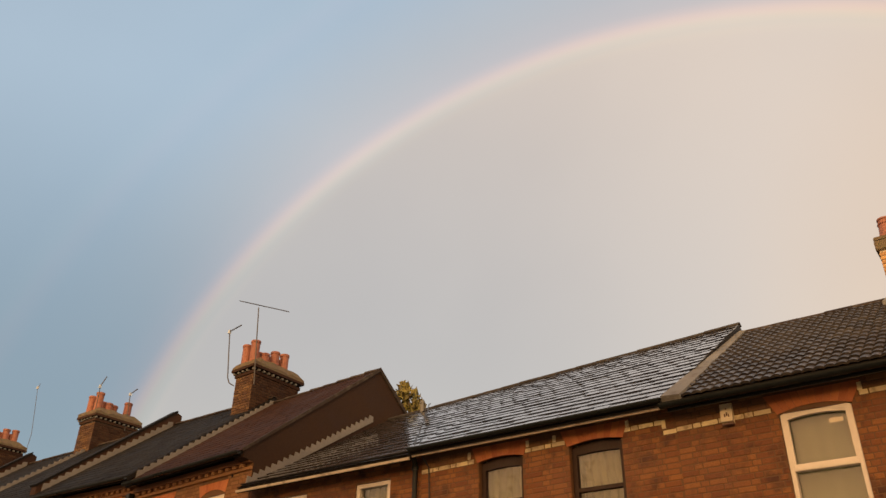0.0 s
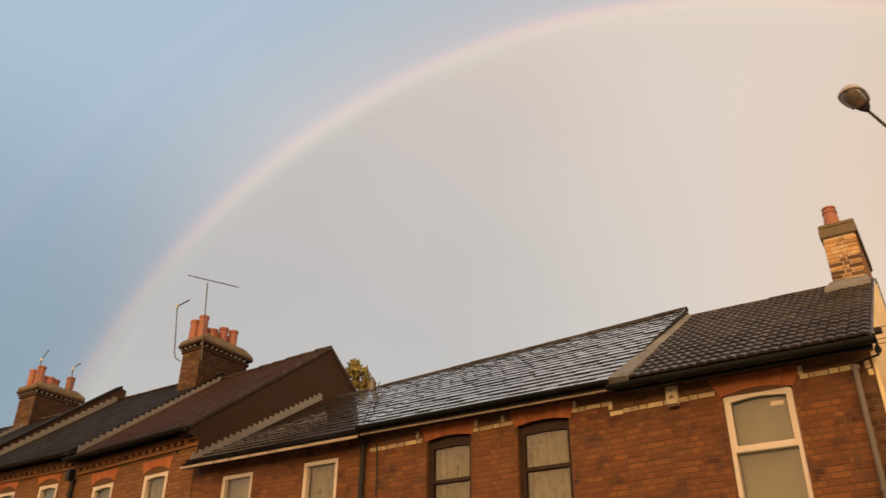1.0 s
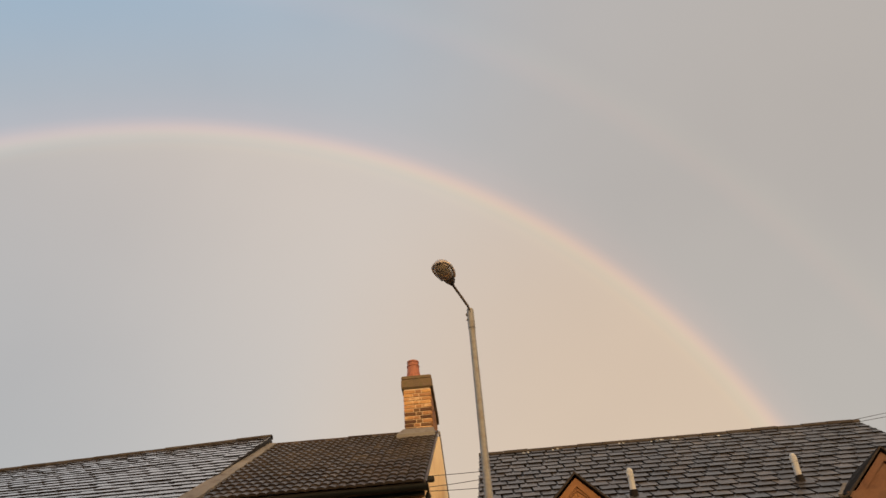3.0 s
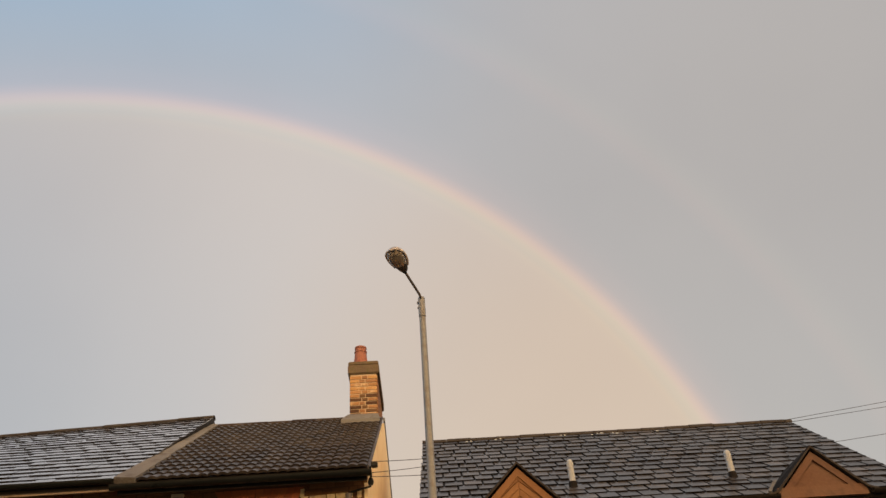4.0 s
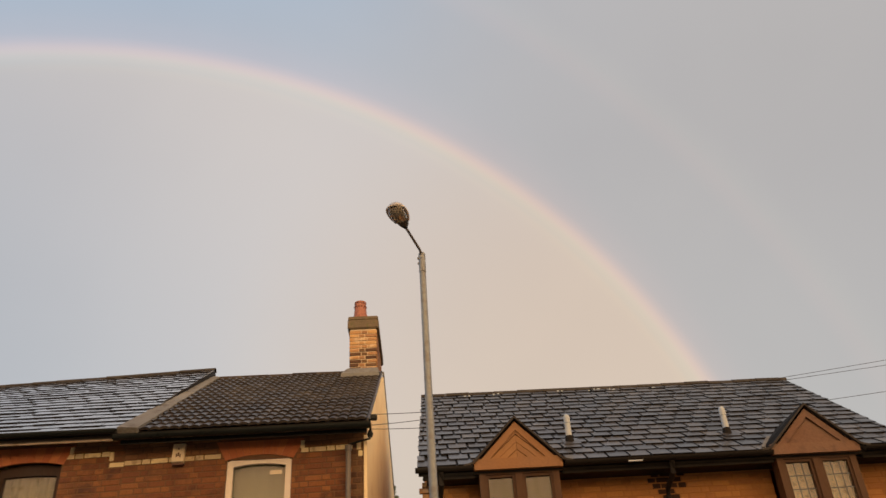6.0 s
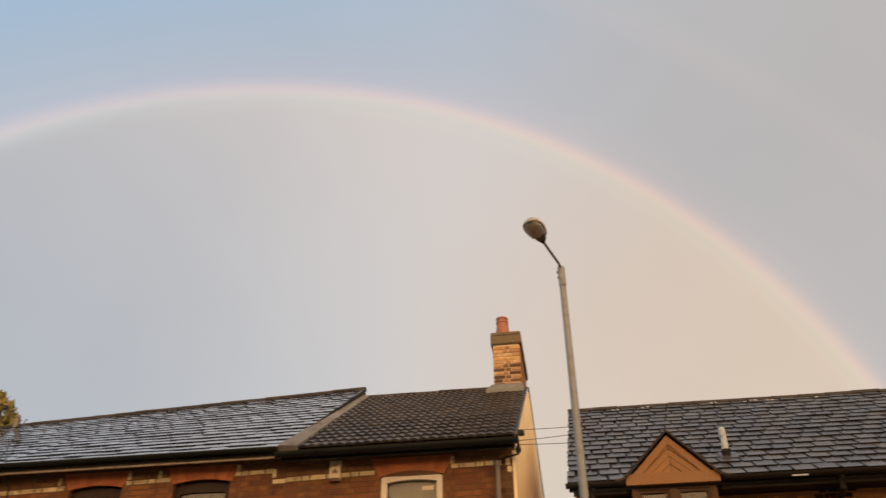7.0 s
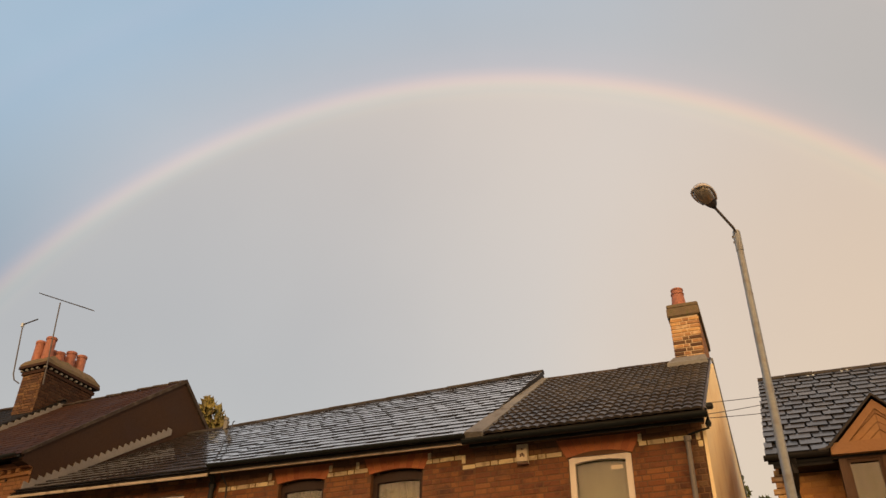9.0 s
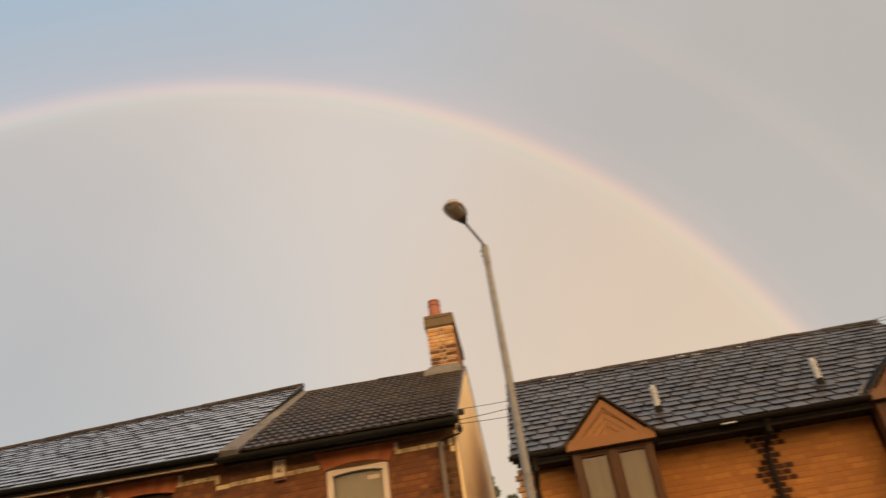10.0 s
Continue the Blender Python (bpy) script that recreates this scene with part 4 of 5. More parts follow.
def slate_roof_pair(h2, h3):
    """The slate roof that runs over both houses, built half by half."""
    ye, yr = 10.0, 14.2

    def zr(x):
        return 7.95 + (x + 3.74) * 0.037

    for h, x0, x1, seed, ze in ((h2, -7.98, -3.78, 31, 5.30), (h3, -12.03, -7.98, 32, 5.21)):
        roof = put("roof", roof_slab(x0, x1 + (0.04 if seed == 31 else 0), ye, ze, yr, zr(x0), zr(x1), 18.6, 5.3), M["soffit"], h, "wet grey slate roof")
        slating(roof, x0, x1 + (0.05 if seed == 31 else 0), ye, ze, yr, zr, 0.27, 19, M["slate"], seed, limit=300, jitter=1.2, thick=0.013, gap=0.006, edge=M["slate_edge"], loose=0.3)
        ridge_tiles(roof, x0, x1 + (0.06 if seed == 31 else 0), yr, zr, limit=20, r=0.08, material="ridge_slate")
        if seed == 31:
            gutter(h, x0, x1, 9.95, ze - 0.005, 0.055)
            board = (x0, x1, 10.02, 10.05, 5.175, 5.24)
        else:
            board = (x0, x1, 9.955, 9.985, 5.122, 5.165)
        put("fascia", boxes(board), M["fascia"], h, "peeling cream painted fascia board")
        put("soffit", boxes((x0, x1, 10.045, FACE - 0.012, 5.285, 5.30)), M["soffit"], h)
        put("back_wall", boxes((x0, x1, 18.2, 18.4, 0, 5.2)), M["brick_tan"], h)
    # loose lead and mortar near the joint of the two roofs
    bm = tube([(-7.98, 9.97, 5.28), (-8.0, 10.1, 5.2), (-8.06, 10.24, 5.08)], 0.04, 8)
    put("rainwater_bend", bm, M["black"], h3)
    downpipe(h3, -8.07, 10.24, 0.1, 5.10, 0.042, "black", label="black cast-iron downpipe")
    ridge_foot = Vector((-10.98, yr - 0.12, zr(-10.98) - 0.04))
    run = [tuple(slope_matrix(-7.9 - 2.95 * k / 12, 4.95 * k / 12, ye, 5.23, yr, zr(-9), 0.05 + 0.02 * (k % 3)).translation) for k in range(13)]
    bm = tube([(-7.80, 10.27, 0.3), (-7.80, 10.275, 4.6), (-7.82, 10.27, 5.05), (-7.86, 9.98, 5.33)] + run, 0.012, 6)
    put("cable", bm, M["cable"], h2, "black cable up the wall and roof")
    put("ridge_stub", lathe([(0.05, ridge_foot.z - 0.05), (0.045, ridge_foot.z + 0.16), (0.06, ridge_foot.z + 0.17), (0.06, ridge_foot.z + 0.22)], (ridge_foot.x, ridge_foot.y, 0), 10), M["cement"], h3, "short pale pipe stub on the ridge")
    return zr


def house_tall(x0, x1, wins, group_label, seed, gable_right=False, parapet=False, flashing=True):
    h = thing("terraced_house", (0.5 * (x0 + x1), 12.2, 0), group_label, "house", "tall terraced houses")
    wall = front_wall(h, x0, x1, FACE, 5.86, [(a, b, 3.6, z) for a, b, z in wins])
    tops = [(a - 0.02, b + 0.02, z + 0.0, z + 0.29) for a, b, z in wins]
    bricks(wall, x0, x1, 4.45, 5.64, FACE, [(a, b, 3.2, z + 0.02) for a, b, z in wins] + tops, lambda x, z: "brick_tan", limit=120, near=(-10, 10.3))
    for k, (a, b, z) in enumerate(wins):
        camber_arch(h, a, b, z + 0.02, 0.10, 0.24, FACE, n=9, spread=0.06)
        sash_window(h, a + 0.004, b - 0.004, 3.62, z + 0.005, 0.095, FACE, "white", z - 0.72, "curtain" if (seed + k) % 2 else "blind", "white plastic window with a cambered head", seed * 7 + k, bar=0.08, nearer=0.03, head=0.03)
        put("hook", boxes((b + 0.16, b + 0.19, FACE - 0.03, FACE, z + 0.28, z + 0.32)), M["black"], h)
    # dentil course under the eave
    corn = put("cornice", boxes((x0, x1, FACE - 0.05, FACE, 5.63, 5.69), (x0, x1, FACE - 0.10, FACE, 5.76, 5.86)), M["brick_tan"], h, "projecting brick cornice with dentils")
    bv, bf = brick_mesh(0.10, 0.08, 0.07)
    pieces("brick", bv, bf, M["brick_tan"], corn, [pose(x0 + 0.05 + 0.2 * k, FACE - 0.08, 5.69) for k in range(int((x1 - x0 - 0.05) / 0.2))], 40, (-10, 10.3))
    ye, ze, yr, zr = 9.98, 5.92, 13.75, 8.75
    roof = put("roof", roof_slab(x0, x1 - (0.02 if gable_right else 0), ye, ze, yr, zr, zr, 17.5, 5.95), M["soffit"], h, "dark slate roof" if not gable_right else "weathered brown slate roof")
    slating(roof, x0, x1 + (0.05 if gable_right else 0), ye, ze, yr, lambda x: zr, 0.30, 20, M["slate_brown" if gable_right else "slate_old"], seed, limit=40, jitter=0.5, thick=0.007, near=(-10, 10.3))
    ridge_tiles(roof, x0, x1, yr, lambda x: zr, limit=12)
    gutter(h, x0, x1, 9.92, 5.90, 0.06)
    put("back_wall", boxes((x0, x1, 17.0, 17.2, 0, 5.9)), M["brick_tan"], h)
    if gable_right:
        # the gable bricks are much darker than the tan bricks of the front
        side_wall(h, x1 - 0.24, x1 + 0.012, [(FACE + 0.004, 0), (17.2, 0), (17.2, 6.14), (yr, zr - 0.012), (FACE + 0.004, ze + 0.228), (ye + 0.06, ze + 0.03), (ye + 0.06, ze - 0.12), (FACE + 0.004, ze - 0.15)], "brick_gable", "plain dark brown brick gable")
        put("verge", prism([(ye, ze - 0.03), (yr, zr - 0.05), (17.4, 5.90), (17.4, 6.01), (yr, zr + 0.05), (ye, ze + 0.04)], "x", x1 + 0.014, x1 + 0.05), M["ridge"], roof, "mortared verge")
        stepped_flashing(h, x1 + 0.016, (10.16, 5.28), (13.6, 7.45), 24, 0.20)
    if parapet:
        put("parapet", prism([(FACE - 0.12, ze + 0.1), (FACE - 0.12, ze + 0.38), (yr - 0.05, zr + 0.34), (yr + 0.12, zr + 0.28), (yr + 0.12, zr - 0.1)], "x", x0 - 0.12, x0 + 0.12), M["brick_dark"], h, "raised party wall with cement coping")
        bm = bmesh.new()
        m = slope_matrix(x0 - 0.14, 0.0, FACE - 0.14, ze + 0.36, yr - 0.05, zr + 0.34)
        box(bm, 0, 0.29, 0, math.hypot(yr - FACE + 0.1, zr - ze), 0, 0.05, m)
        put("coping", bm, M["slate_old"], h)
        stepped_flashing(h, x0 + 0.124, (10.3, 6.18), (13.6, 8.68), 20, 0.20)
    elif flashing:
        stepped_flashing(h, x0 + 0.02, (10.15, 6.07), (13.7, 8.71), 24, 0.17)
    return h


def tall_stack(h, x, dz=0.0, pots=range(8), seed=1, dy=0.0, wide=0.39, deep=14.55):
    """A long shared chimney stack with corbelled head and two rows of pots."""
    cx0, cx1, cy0, cy1 = x - 0.47, x + wide, 13.05 + dy, deep + dy
    across = (wide + 0.47) / 0.86
    z1 = 9.24 + dz
    stack = put("chimney", boxes((cx0 + 0.012, cx1 - 0.012, cy0 + 0.012, cy1 - 0.012, 7.0, z1)), M["mortar_soot"], h, "sooty brick chimney stack with a corbelled head")
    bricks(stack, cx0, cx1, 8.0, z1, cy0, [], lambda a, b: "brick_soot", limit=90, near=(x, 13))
    # side bricks darker than the front's: soot, plus the face's shade put into colour
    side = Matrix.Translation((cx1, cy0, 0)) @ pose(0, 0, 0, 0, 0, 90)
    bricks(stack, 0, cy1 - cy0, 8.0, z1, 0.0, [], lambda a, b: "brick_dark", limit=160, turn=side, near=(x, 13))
    put("corbel", boxes((cx0 - 0.03, cx1 + 0.03, cy0 - 0.03, cy1 + 0.03, z1 - 0.02, z1 + 0.06), (cx0 - 0.10, cx1 + 0.10, cy0 - 0.10, cy1 + 0.10, z1 + 0.13, z1 + 0.20)), M["brick_dark"], stack)
    bv, bf = brick_mesh(0.055, 0.08, 0.05)
    row = [pose(cx0 - 0.05 + 0.165 * k, cy0 - 0.08, z1 + 0.06) for k in range(int((cx1 - cx0 + 0.1) / 0.165))]
    row += [Matrix.Translation((cx1 + 0.08, cy0 - 0.05 + 0.165 * k, z1 + 0.06)) @ pose(0, 0, 0, 0, 0, 90) for k in range(10)]
    pieces("brick", bv, bf, M["cement"], stack, row, 20, (x, 13))
    # rough mortar mound
    bm = bmesh.new()
    rng = random.Random(seed)
    nx, ny = 7, 12
    rows = []
    for j in range(ny + 1):
        line = []
        for i in range(nx + 1):
            u, v = i / nx, j / ny
            edge = min(u, 1 - u, v, 1 - v)
            hgt = 0.24 * min(1, edge * 7 + 0.12) ** 0.6 + rng.uniform(-0.03, 0.045)
            line.append(bm.verts.new((cx0 - 0.09 + (cx1 - cx0 + 0.18) * u, cy0 - 0.09 + (cy1 - cy0 + 0.18) * v, z1 + 0.205 + max(0, hgt))))
        rows.append(line)
    for j in range(ny):
        for i in range(nx):
            bm.faces.new((rows[j][i], rows[j][i + 1], rows[j + 1][i + 1], rows[j + 1][i]))
    rim = [rows[0][i] for i in range(nx + 1)] + [rows[j][nx] for j in range(1, ny + 1)] + [rows[ny][i] for i in range(nx - 1, -1, -1)] + [rows[j][0] for j in range(ny - 1, 0, -1)]
    low = [bm.verts.new((v.co.x, v.co.y, z1 + 0.19)) for v in rim]
    for i in range(len(rim)):
        k = (i + 1) % len(rim)
        bm.faces.new((rim[i], rim[k], low[k], low[i]))
    bm.faces.new(low[::-1])
    put("chimney_cap", bm, M["cap"], stack, "mossy mortar mound round the pots")
    top = z1 + 0.38
    spots = [(x - 0.30, 13.18, 0.62), (x + 0.08, 13.20, 0.68), (x - 0.25, 13.55, 0.52), (x + 0.15, 13.52, 0.40), (x - 0.22, 13.92, 0.50), (x + 0.16, 13.86, 0.56), (x - 0.2, 14.26, 0.52), (x + 0.16, 14.20, 0.60)]
    for a, b, hh in [spots[k] for k in pots]:
        chimney_pot(stack, cx0 + (a - x + 0.47) * across, b + dy, top - 0.08, hh, 0.128)
    put("chimney_flaunching", prism([(cy0 - 0.08, 8.10), (cy0 + 0.02, 8.10), (cy0 + 0.02, 8.27), (cy0 - 0.02, 8.27)], "x", cx0 - 0.08, cx1 + 0.04), M["cement"], stack)
    return stack


end_house = house_end()
brown_house = house_brown_windows()
white_house = house_white_windows()
slate_roof_pair(brown_house, white_house)
t1 = house_tall(-15.6, -12.05, ((-13.46, -12.76, 5.30), (-15.02, -14.35, 5.33)), "tall brown brick terraced house with weathered brown roof and bare gable", 41, gable_right=True)
t2 = house_tall(-19.75, -15.6, ((-16.90, -16.21, 5.42), (-18.42, -17.75, 5.42)), "brown brick terraced house with dark slate roof and raised party wall", 42, parapet=True)
t3 = house_tall(-23.6, -19.75, ((-20.75, -20.06, 5.42), (-22.3, -21.6, 5.42)), "brown brick terraced house with dark slate roof", 43)
t4 = house_tall(-27.45, -23.6, ((-24.6, -23.9, 5.42), (-26.1, -25.4, 5.42)), "brown brick terraced house with dark slate roof and raised party wall", 44, parapet=True)
t5 = house_tall(-31.3, -27.45, ((-28.4, -27.7, 5.42), (-29.9, -29.2, 5.42)), "brown brick terraced house with dark slate roof", 45)
t6 = house_tall(-35.2, -31.3, ((-32.3, -31.6, 5.42), (-33.8, -33.1, 5.42)), "brown brick terraced house with dark slate roof", 46, parapet=True)
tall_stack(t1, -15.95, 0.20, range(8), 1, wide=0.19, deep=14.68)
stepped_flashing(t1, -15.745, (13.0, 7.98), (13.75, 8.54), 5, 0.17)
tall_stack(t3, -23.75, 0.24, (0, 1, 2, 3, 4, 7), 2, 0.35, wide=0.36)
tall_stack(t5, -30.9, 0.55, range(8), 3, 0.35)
put("rainwater_head", boxes((-15.72, -15.58, 10.1, 10.24, 5.52, 5.74), bevel=0.015), M["black"], t1)
downpipe(t1, -15.63, 10.24, 0.1, 5.55, 0.045, "black", label="black cast-iron downpipe")

# ---------------------------------------------------------------- newer house with gablets


def house_gablets():
    hx0, hx1, fy = 0.12, 6.40, 10.5
    h = thing("gabled_house", (3.4, 12.4, 0), "orange brick house with slate roof and two timber gablets", "house", "terraced houses")
    ye, ze, yr, zr = 10.10, 4.63, 14.2, 7.20
    holes = [(0.80, 1.80, 3.2, 4.56), (4.62, 5.66, 3.2, 4.56)]
    wall = put("wall", wall_mesh(hx0, hx1, 0, 4.66, fy, fy + 0.25, holes), M["mortar_orange"], h)
    bricks(wall, hx0, hx1, 3.435, 4.62, fy, holes, lambda x, z: "brick_dark" if abs(x - 3.2) < (0.24 if int((z - 3.435) / 0.075) // 3 % 2 == 0 else 0.08) else "brick_orange", limit=300, near=(2.5, 10.5))
    for a, b in ((hx0, hx0 + 0.25), (hx1 - 0.25, hx1)):
        put("gable_wall", prism([(fy + 0.25, 0), (18.2, 0), (18.2, 4.6), (yr, zr - 0.12), (fy + 0.25, ze + 0.2)], "x", a, b), M["brick_orange"], h)
    # toothed brick corner at the eave
    bv, bf = brick_mesh(0.215, 0.05, 0.065)
    pieces("brick", bv, bf, M["brick_yellow"], wall, [pose(hx1 - 0.09 + 0.05 * (k % 2), fy - 0.03 - 0.02 * k / 8, 3.9 + 0.075 * k) for k in range(9)] + [pose(hx0 - 0.06 - 0.04 * (k % 2), fy - 0.035, 3.45 + 0.075 * k) for k in range(15)], 40, (6, 10.5))
    put("back_wall", boxes((hx0, hx1, 18.0, 18.2, 0, 4.7)), M["brick_orange"], h)
    bm = roof_slab(hx0 - 0.10, hx1 + 0.07, ye, ze, yr, zr, zr, 18.3, 4.72)
    for v in bm.verts:      # the verges run out of square
        u = (v.co.x - hx0) / (hx1 - hx0)
        v.co.x += (0.03 + 0.095 * u) * (v.co.y - ye)
    roof = put("roof", bm, M["soffit"], h, "wet grey-blue slate roof")
    doms = ((0.73, 1.83, 5.185), (4.53, 5.65, 5.165))
    slope = (zr - ze) / (yr - ye)

    def covered(x, s):
        z = ze + s * (zr - ze)
        for a, b, top in doms:
            half = 0.5 * (b - a) + 0.03
            if abs(x - 0.5 * (a + b)) < half * (top + 0.05 - z) / (top - ze + 0.05) - 0.03 and z < top - 0.03:
                return True
        return False

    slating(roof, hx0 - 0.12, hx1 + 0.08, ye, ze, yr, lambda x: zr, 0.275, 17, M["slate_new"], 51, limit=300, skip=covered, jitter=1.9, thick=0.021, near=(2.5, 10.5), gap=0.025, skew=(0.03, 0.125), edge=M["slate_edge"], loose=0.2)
    ridge_tiles(roof, hx0 + 0.0, hx1 + 0.60, yr, lambda x: zr, limit=20, material="ridge_slate")
    rng = random.Random(77)
    for x in (0.62, 0.70, 1.15, 1.24, 2.35, 2.42, 2.9, 3.02, 3.1, 3.3, 3.36, 4.1):      # pale mortar dropped below the ridge
        bm = lathe([(0.012, 0.0), (rng.uniform(0.012, 0.022), 0.008), (0.006, 0.016)], (0, 0, 0), 7)
        bmesh.ops.transform(bm, matrix=slope_matrix(x + 0.3, 4.62 + rng.uniform(-0.06, 0.1), ye, ze, yr, zr, 0.03) @ Matrix.Diagonal((rng.uniform(1.2, 2.2), rng.uniform(0.8, 1.5), 1, 1)), verts=bm.verts)
        put("mortar_dab", bm, M["vent"], roof)
    bm = prism([(ye, ze - 0.07), (yr, zr - 0.07), (yr, zr + 0.012), (ye, ze + 0.012)], "x", hx1 + 0.072, hx1 + 0.092)
    for v in bm.verts:
        v.co.x += 0.125 * (v.co.y - ye)
    put("verge", bm, M["soffit"], roof)
    # soffit and fascia boards share one near-black colour
    put("soffit", boxes((hx0, hx1, 10.16, fy - 0.004, 4.51, 4.54)), M["soffit"], h, "near-black soffit board")
    put("fascia", boxes((hx0 - 0.05, 0.72, 10.13, 10.16, 4.49, 4.61), (1.85, 4.55, 10.13, 10.16, 4.49, 4.61), (5.71, hx1 + 0.06, 10.13, 10.16, 4.49, 4.61)), M["soffit"], h, "near-black fascia board")
    for a, b in ((hx0 - 0.14, 0.70), (1.87, 4.53), (5.73, hx1 + 0.16)):
        gutter(h, a, b, 10.05, 4.615, 0.055, "soffit", "dark brown half-round gutter")
    put("gutter_joint", boxes((2.66, 2.84, 9.985, 10.005, 4.556, 4.572)), M["vent"], h, "pale gutter joint")
    bm = tube([(3.22, 10.05, 4.56), (3.22, 10.07, 4.42), (3.20, 10.36, 4.30), (3.20, 10.42, 4.2), (3.20, 10.42, 0.1)], 0.036, 10)
    put("downpipe", bm, M["soffit"], h, "dark brown downpipe")
    bm = tube([(0.30, 10.05, 4.56), (0.30, 10.07, 4.42), (0.28, 10.36, 4.30), (0.28, 10.42, 4.2), (0.28, 10.42, 0.1)], 0.036, 10)
    put("downpipe", bm, M["soffit"], h)
    bm = tube([(6.20, 10.05, 4.56), (6.20, 10.07, 4.42), (6.22, 10.36, 4.30), (6.22, 10.42, 4.2), (6.22, 10.42, 0.1)], 0.036, 10)
    put("downpipe", bm, M["soffit"], h)
    for k, (a, b, top) in enumerate(doms):
        c = 0.5 * (a + b)
        gy = 10.05
        base = 4.63
        # the second gablet takes a darker brown timber than the first
        wood = M["timber_brown" if k else "timber"]
        back = ye + (top + 0.06 - ze) / slope
        dorm = put("gablet", prism([(a + 0.03, base), (b - 0.03, base), (c, top - 0.05)], "y", gy + 0.02, gy + 0.16), wood, h, "stained timber gablet over a window")
        # boards in a chevron
        if k == 0:
            hw, hh = 0.5 * (b - a) - 0.085, top - base - 0.165
            for s in (-1, 1):
                for j in range(4):
                    u0, u1 = 1 - j / 4, 1 - (j + 1) / 4 + 0.03
                    low = base + 0.068
                    pts = [(c + s * hw * u0, low), (c + s * 0.003, low + hh * u0), (c + s * 0.003, low + hh * u1), (c + s * hw * u1, low)]
                    put("board", prism(pts, "y", gy + 0.002 + 0.006 * (j % 2), gy + 0.03), wood, dorm)
        else:
            put("board", prism([(a + 0.16, base + 0.07), (b - 0.16, base + 0.07), (c, top - 0.17)], "y", gy + 0.008, gy + 0.03), wood, dorm)
        for s in (-1, 1):
            e = c + s * 0.5 * (b - a)
            put("bargeboard", prism([(e, base - 0.02), (c, top - 0.02), (c, top - 0.13), (e - s * 0.12, base - 0.02)], "y", gy - 0.015, gy + 0.02), wood, dorm)
            # small roof behind
            bm = bmesh.new()
            o = 0.022
            pts = [(e + s * 0.05, gy - 0.05, base - 0.03), (c, gy - 0.05, top + 0.03), (c, back, top + 0.03), (e + s * 0.05, ye + 0.12, base + 0.05)]
            lo = [bm.verts.new(p) for p in pts]
            hi = [bm.verts.new((p[0], p[1], p[2] + o)) for p in pts]
            bm.faces.new(lo), bm.faces.new(hi[::-1])
            for i in range(4):
                bm.faces.new((lo[i], hi[i], hi[(i + 1) % 4], lo[(i + 1) % 4]))
            put("gablet_roof", bm, M["slate_old"], dorm, "slated gablet slope")
            # dark edge slates over the bargeboard, kicked out at the foot
            put("verge", prism([(e + s * 0.14, base + 0.0), (e + s * 0.07, base + 0.012), (e + s * 0.02, base + 0.035), (c, top + 0.045), (c, top + 0.018), (e + s * 0.01, base + 0.006), (e + s * 0.07, base - 0.012), (e + s * 0.14, base - 0.02)], "y", gy - 0.055, gy + 0.015), M["ridge_slate"], dorm)
            if k:
                foot, peak = Vector((e + s * 0.08, ye + 0.02, base + 0.03)), Vector((c, back + 0.03, top + 0.07))
                along = (peak - foot).normalized()
                out = Vector((0, -(zr - ze), yr - ye)).normalized()
                across = along.cross(out).normalized()
                valley = Matrix((along, across, out)).transposed().to_4x4()
                valley.translation = foot
                bm = bmesh.new()
                box(bm, 0.0, (peak - foot).length * 0.5, -0.022, 0.022, 0.0, 0.035, valley)
                put("valley_lead", bm, M["cement"], dorm, "grey lead lining of the valley")
        put("tie_beam", boxes((a - 0.01, b + 0.01, gy - 0.02, gy + 0.16, base - 0.07, base + 0.065)), wood, dorm)
        x0, x1 = a + 0.05, b - 0.04
        z1, z0 = base - 0.065, 3.3
        jamb = 0.085
        win = put("window", ring([(x1, z0), (x0, z0), (x0, z1), (x1, z1)], [(x1 - jamb, z0 + jamb), (x0 + jamb, z0 + jamb), (x0 + jamb, z1 - 0.05), (x1 - jamb, z1 - 0.05)], gy + 0.06, gy + 0.24), M["timber_frame"], h, "brown timber casement window" if k == 0 else "brown timber casement window with leaded panes")
        put("mullion", boxes((c - 0.055, c + 0.055, gy + 0.05, gy + 0.22, z0 + jamb, z1 - 0.05), bevel=0.008), M["timber_frame"], win)
        for s0, s1 in ((x0 + jamb, c - 0.055), (c + 0.055, x1 - jamb)):
            put("casement", ring([(s1, z0 + jamb), (s0, z0 + jamb), (s0, z1 - 0.05), (s1, z1 - 0.05)], [(s1 - 0.03, z0 + jamb + 0.04), (s0 + 0.03, z0 + jamb + 0.04), (s0 + 0.03, z1 - 0.085), (s1 - 0.03, z1 - 0.085)], gy + 0.08, gy + 0.14), M["timber_frame"], win)
            pane(s0 + 0.03, s1 - 0.03, z0 + jamb, z1 - 0.085, gy + 0.11, win)
            if k:
                bm = bmesh.new()
                for i in range(1, 3):
                    xx = s0 + 0.03 + (s1 - s0 - 0.06) * i / 3
                    box(bm, xx - 0.005, xx + 0.005, gy + 0.104, gy + 0.109, z0 + jamb, z1 - 0.085)
                for i in range(1, 7):
                    zz = z1 - 0.085 - 0.17 * i
                    box(bm, s0 + 0.03, s1 - 0.03, gy + 0.104, gy + 0.109, zz - 0.005, zz + 0.005)
                put("lead_came", bm, M["lead"], win)
        put("blind" if k == 0 else "curtain", cloth(x0 + 0.02, x1 - 0.02, z0, z1 - 0.01, gy + 0.26, 7, 0.004 if k == 0 else 0.015, 60 + k), M["net" if k == 0 else "patterned"], win)
